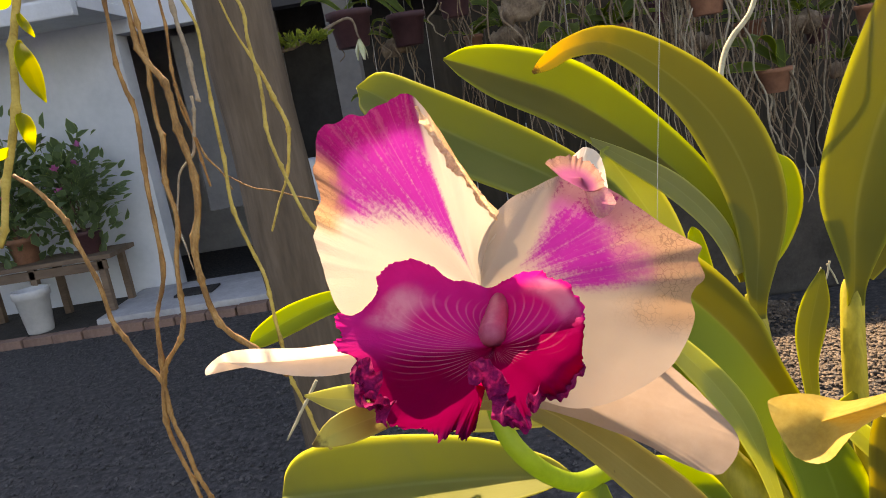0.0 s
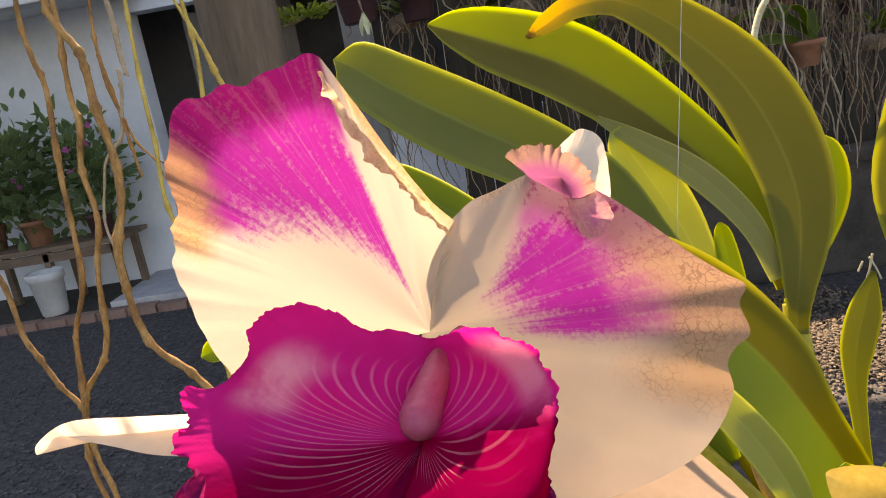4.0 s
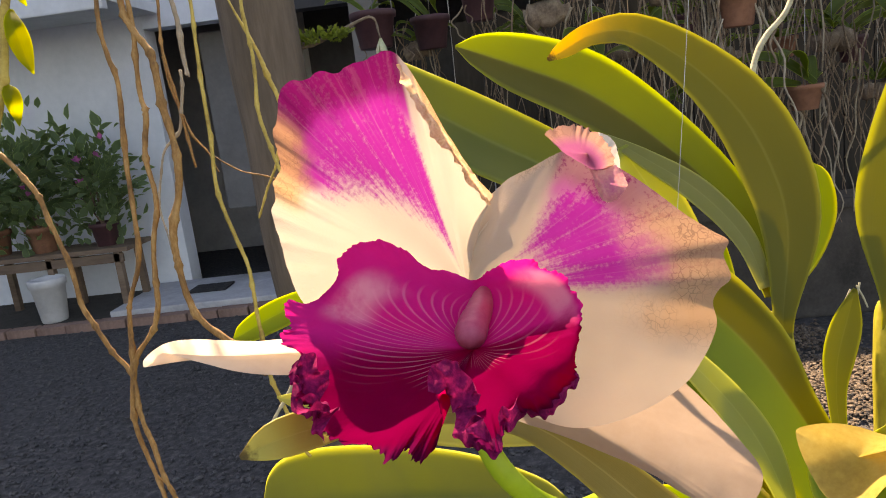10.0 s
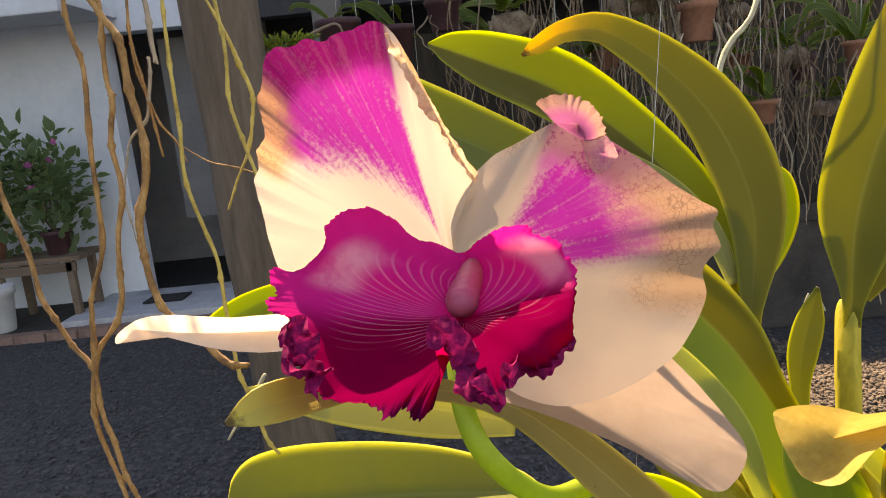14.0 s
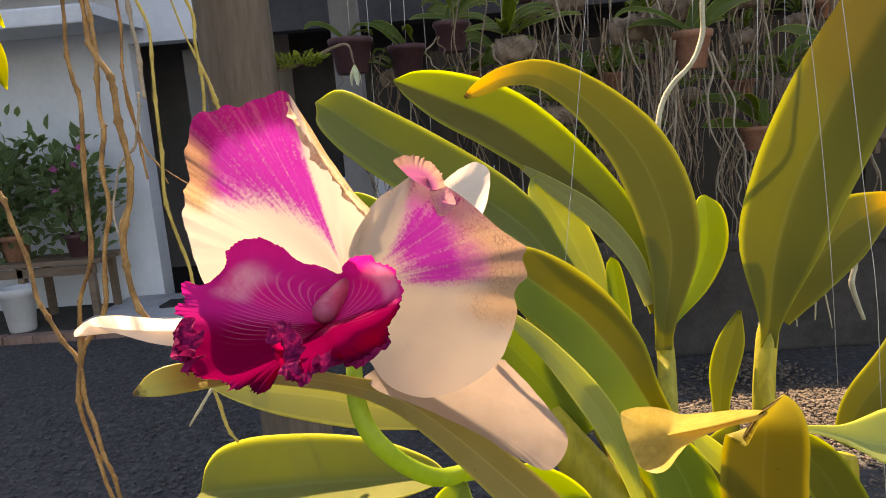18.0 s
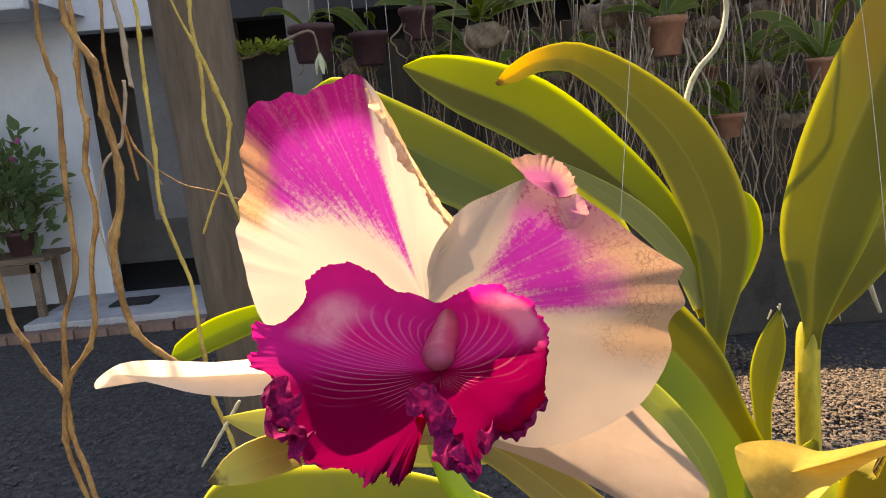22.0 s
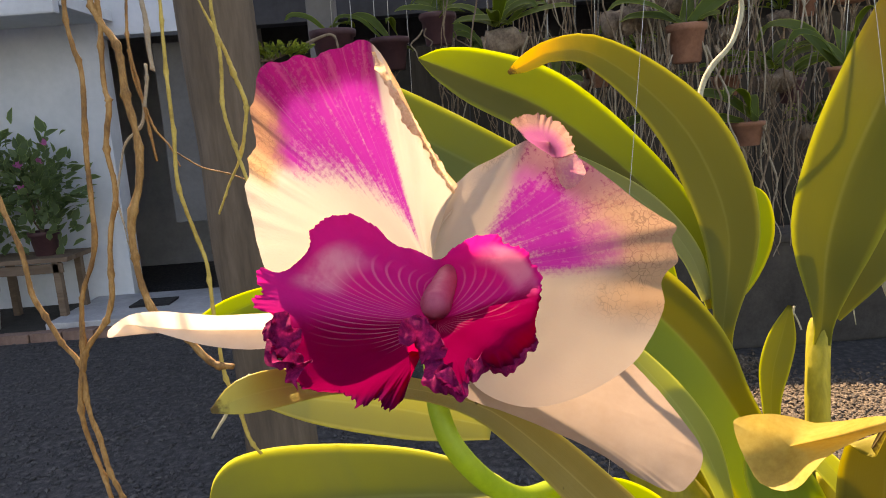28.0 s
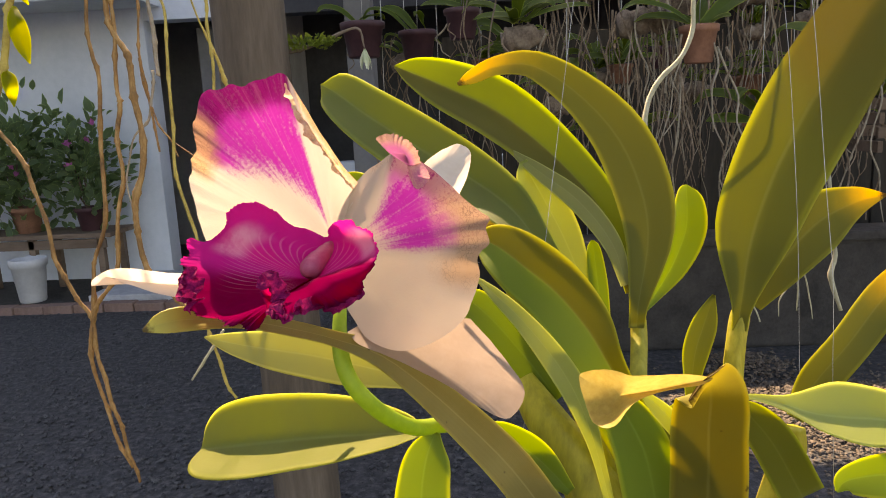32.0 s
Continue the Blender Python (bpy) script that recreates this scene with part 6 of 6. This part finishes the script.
def holder(ob, kind, at, r, h):
    if kind in ("clay", "maroon"):
        pot_mesh(ob, at, r, h, HOLDERS[kind])
    elif kind == "cork":
        tube(ob, [(at[0] - r, at[1], at[2], r * 0.5), (at[0], at[1] - 0.01, at[2] + h * 0.2, r * 0.62), (at[0] + r, at[1], at[2] + h * 0.1, r * 0.45)], CORK, "cork_slab", 12, 14, lumps=0.5)
    else:
        for lv in range(4):
            for s in (-1, 1):
                z = at[2] + h * lv / 4
                if lv % 2:
                    slab("slat", (at[0] - r, at[1] + s * r * 0.9 - 0.008, z), (at[0] + r, at[1] + s * r * 0.9 + 0.008, z + h / 5), WOOD, ob, bevel=0.002)
                else:
                    slab("slat", (at[0] + s * r * 0.9 - 0.008, at[1] - r, z), (at[0] + s * r * 0.9 + 0.008, at[1] + r, z + h / 5), WOOD, ob, bevel=0.002)


def hanging_orchid(kind, at, r, h, leaves, strands, drop, seed, label, length=0.17):
    """A mounted or potted orchid on a wire, with strap leaves above and loose roots below."""
    ob = thing("hanging_orchid", label, "hanging plant", "hanging orchids")
    q = random.Random(seed)
    holder(ob, kind, at, r, h)
    tube(ob, [(at[0], at[1], at[2] + h * 0.9, 0.0014), (at[0] + 0.01, at[1], (at[2] + 2.5) / 2, 0.0014), (at[0], 2.05 if at[1] < 2.6 else 2.9, 2.5 if at[1] < 2.6 else 2.54, 0.0014)], WIRE, "wire", 5)
    for k in range(leaves):
        a = q.uniform(0, 2 * math.pi)
        L_ = length * q.uniform(0.6, 1.3)
        c, s = math.cos(a), math.sin(a)
        up = q.uniform(0.1, 0.8)
        b = (at[0] + q.uniform(-0.5, 0.5) * r, at[1] + q.uniform(-0.5, 0.5) * r, at[2] + h)
        w = L_ * q.uniform(0.07, 0.14)
        leaf(ob, [(*b, w * 0.5, w * 0.5), (b[0] + c * L_ * 0.4, b[1] + s * L_ * 0.4, b[2] + up * L_ * 0.6, w, w),
                  (b[0] + c * L_ * 0.8, b[1] + s * L_ * 0.8, b[2] + up * L_ * 0.75, w * 0.8, w * 0.8), (b[0] + c * L_, b[1] + s * L_, b[2] + up * L_ * 0.5, 0.001, 0.001)],
             SHADE_LEAF, 0.3, (q.uniform(-0.4, 0.4), -0.6, 0.8), n=10)
    for k in range(strands):
        x, y = at[0] + q.uniform(-1.3, 1.3) * r, at[1] + q.uniform(-1.1, 1.1) * r
        z = at[2] + h * q.uniform(0.2, 1.0)
        d = drop * q.uniform(0.4, 1.15)
        rows, rad = [], q.uniform(0.0014, 0.0038)
        for i in range(7):
            rows.append((x, y, z - d * i / 6, rad * (1 - 0.08 * i)))
            x += q.uniform(-0.03, 0.03)
            y += q.uniform(-0.012, 0.012)
        tube(ob, rows, q.choice((DRY_ROOT, DRY_ROOT, DRY_ROOT, ROOT_GREY)), "root", 6, 18, lumps=0.3)
    return ob


hanging_orchid("clay", (0.74, 1.97, 1.40), 0.052, 0.10, 6, 12, 0.42, 1, "clay pot with a few leaves and long dry roots")
hanging_orchid("clay", (1.12, 1.90, 1.30), 0.040, 0.06, 8, 9, 0.35, 2, "small clay pot crowded with narrow leaves")
hanging_orchid("cork", (0.62, 2.10, 1.52), 0.07, 0.06, 5, 18, 0.55, 3, "cork slab with a curtain of dry roots")
hanging_orchid("cork", (0.42, 2.25, 1.30), 0.06, 0.05, 9, 8, 0.18, 4, "cork stump with a tuft of green leaves")
hanging_orchid("clay", (0.98, 2.15, 1.16), 0.050, 0.07, 5, 12, 0.38, 5, "old clay pot with tangled roots")
hanging_orchid("wood", (1.42, 2.25, 1.12), 0.085, 0.17, 7, 8, 0.3, 6, "slatted wooden basket with small leaves")
hanging_orchid("cork", (0.78, 2.35, 1.60), 0.08, 0.06, 4, 22, 0.7, 7, "cork slab with a dense fringe of roots")
hanging_orchid("maroon", (0.10, 2.45, 1.54), 0.06, 0.10, 9, 4, 0.2, 8, "maroon pot with leaning strap leaves")
hanging_orchid("cork", (0.28, 2.15, 1.50), 0.06, 0.05, 10, 10, 0.3, 9, "cork mount with green strap leaves", 0.2)
hanging_orchid("maroon", (-0.28, 2.75, 1.52), 0.085, 0.13, 2, 3, 0.25, 10, "dark maroon pot hanging in the shade")
hanging_orchid("maroon", (-0.08, 2.85, 1.50), 0.075, 0.12, 3, 3, 0.25, 11, "dark maroon pot hanging in the shade")
hanging_orchid("clay", (1.30, 2.20, 1.55), 0.06, 0.08, 10, 14, 0.5, 12, "clay pot with spreading leaves and roots")
hanging_orchid("cork", (1.05, 2.40, 1.62), 0.07, 0.06, 8, 20, 0.75, 13, "cork slab with a dense fringe of roots")
hanging_orchid("cork", (0.46, 2.40, 1.66), 0.07, 0.06, 8, 16, 0.6, 14, "cork slab with hanging roots and leaves")
hanging_orchid("clay", (1.70, 2.35, 1.60), 0.06, 0.08, 10, 10, 0.4, 15, "clay pot with spreading leaves and roots")
hanging_orchid("cork", (1.22, 2.50, 1.34), 0.06, 0.05, 9, 12, 0.4, 16, "cork mount with small leaves and roots")
hanging_orchid("cork", (1.62, 2.0, 1.25), 0.05, 0.05, 8, 8, 0.25, 17, "cork mount with small leaves and roots", 0.12)

rng = random.Random(77)
CROWD = (("clay", 0.045, 0.07, "old clay pot with dry roots in the shade"), ("cork", 0.06, 0.05, "cork mount with small leaves and dry roots"), ("maroon", 0.06, 0.09, "maroon pot with strap leaves in the shade"), ("cork", 0.05, 0.05, "mossy cork mount with a tuft of leaves"))
for k in range(22):
    kind, r, h, words = CROWD[k % 4]
    at = (-0.25 + 0.115 * k + rng.uniform(-0.05, 0.05), rng.uniform(2.65, 3.1), rng.uniform(1.05, 1.78))
    hanging_orchid(kind, at, r * rng.uniform(0.8, 1.2), h, 9, 9, 0.5, 100 + k, words, rng.uniform(0.09, 0.19))

# ---- curtains of loose roots under the beam ----
def root_curtain(x0, x1, count, seed, low):
    ob = thing("hanging_roots", "curtain of pale and brown dry roots under a beam", "roots", "root curtains")
    q = random.Random(seed)
    for k in range(count):
        x, y = q.uniform(x0, x1), 2.05 + q.uniform(-0.05, 0.05)
        end = q.uniform(low, low + 0.6)
        n = 12
        rad = q.uniform(0.0018, 0.0055)
        rows = []
        for i in range(n + 1):
            rows.append((x, y, 2.47 + (end - 2.47) * i / n, rad * (1 - 0.04 * i)))
            x += q.uniform(-0.034, 0.034)
            y += q.uniform(-0.03, 0.03)
        tube(ob, rows, q.choice((ROOT_GREY, ROOT_GREY, DRY_ROOT, DRY_ROOT, DRY_ROOT, DRY_ROOT, ROOT_WHITE if rad > 0.004 else DRY_ROOT)), "root", 6, 36, lumps=0.35, nodes=5)


root_curtain(0.0, 0.5, 12, 51, 1.25)
root_curtain(0.5, 0.95, 20, 52, 1.12)
root_curtain(0.95, 1.4, 20, 53, 1.15)
root_curtain(1.4, 1.9, 16, 54, 1.2)

# ---- small white bud on a mossy twig ----
twig = thing("budding_twig", "mossy twig with a small white and green bud", "twig")
tube(twig, [(-0.53, 2.05, 1.50, 0.008), (-0.40, 2.10, 1.50, 0.007), (-0.30, 2.12, 1.53, 0.006), (-0.21, 2.14, 1.56, 0.004), (-0.19, 2.14, 1.50, 0.003)], CORK, "stem", 8, 30, lumps=0.5)
for k in range(5):
    a = 2 * math.pi * k / 5
    leaf(twig, [(-0.19, 2.14, 1.50, 0.003, 0.003), (-0.19 + 0.012 * math.cos(a), 2.14 + 0.012 * math.sin(a), 1.47, 0.008, 0.008), (-0.19 + 0.016 * math.cos(a), 2.14 + 0.016 * math.sin(a), 1.44, 0.001, 0.001)], BUD, 0.3, (math.cos(a), math.sin(a), 0), 0.0006, name="petal", n=8)
foliage(twig, "moss", (-0.36, 2.10, 1.515), (0.09, 0.03, 0.02), 260, 0.018, SHADE_LEAF, 31, "tufts of green moss")
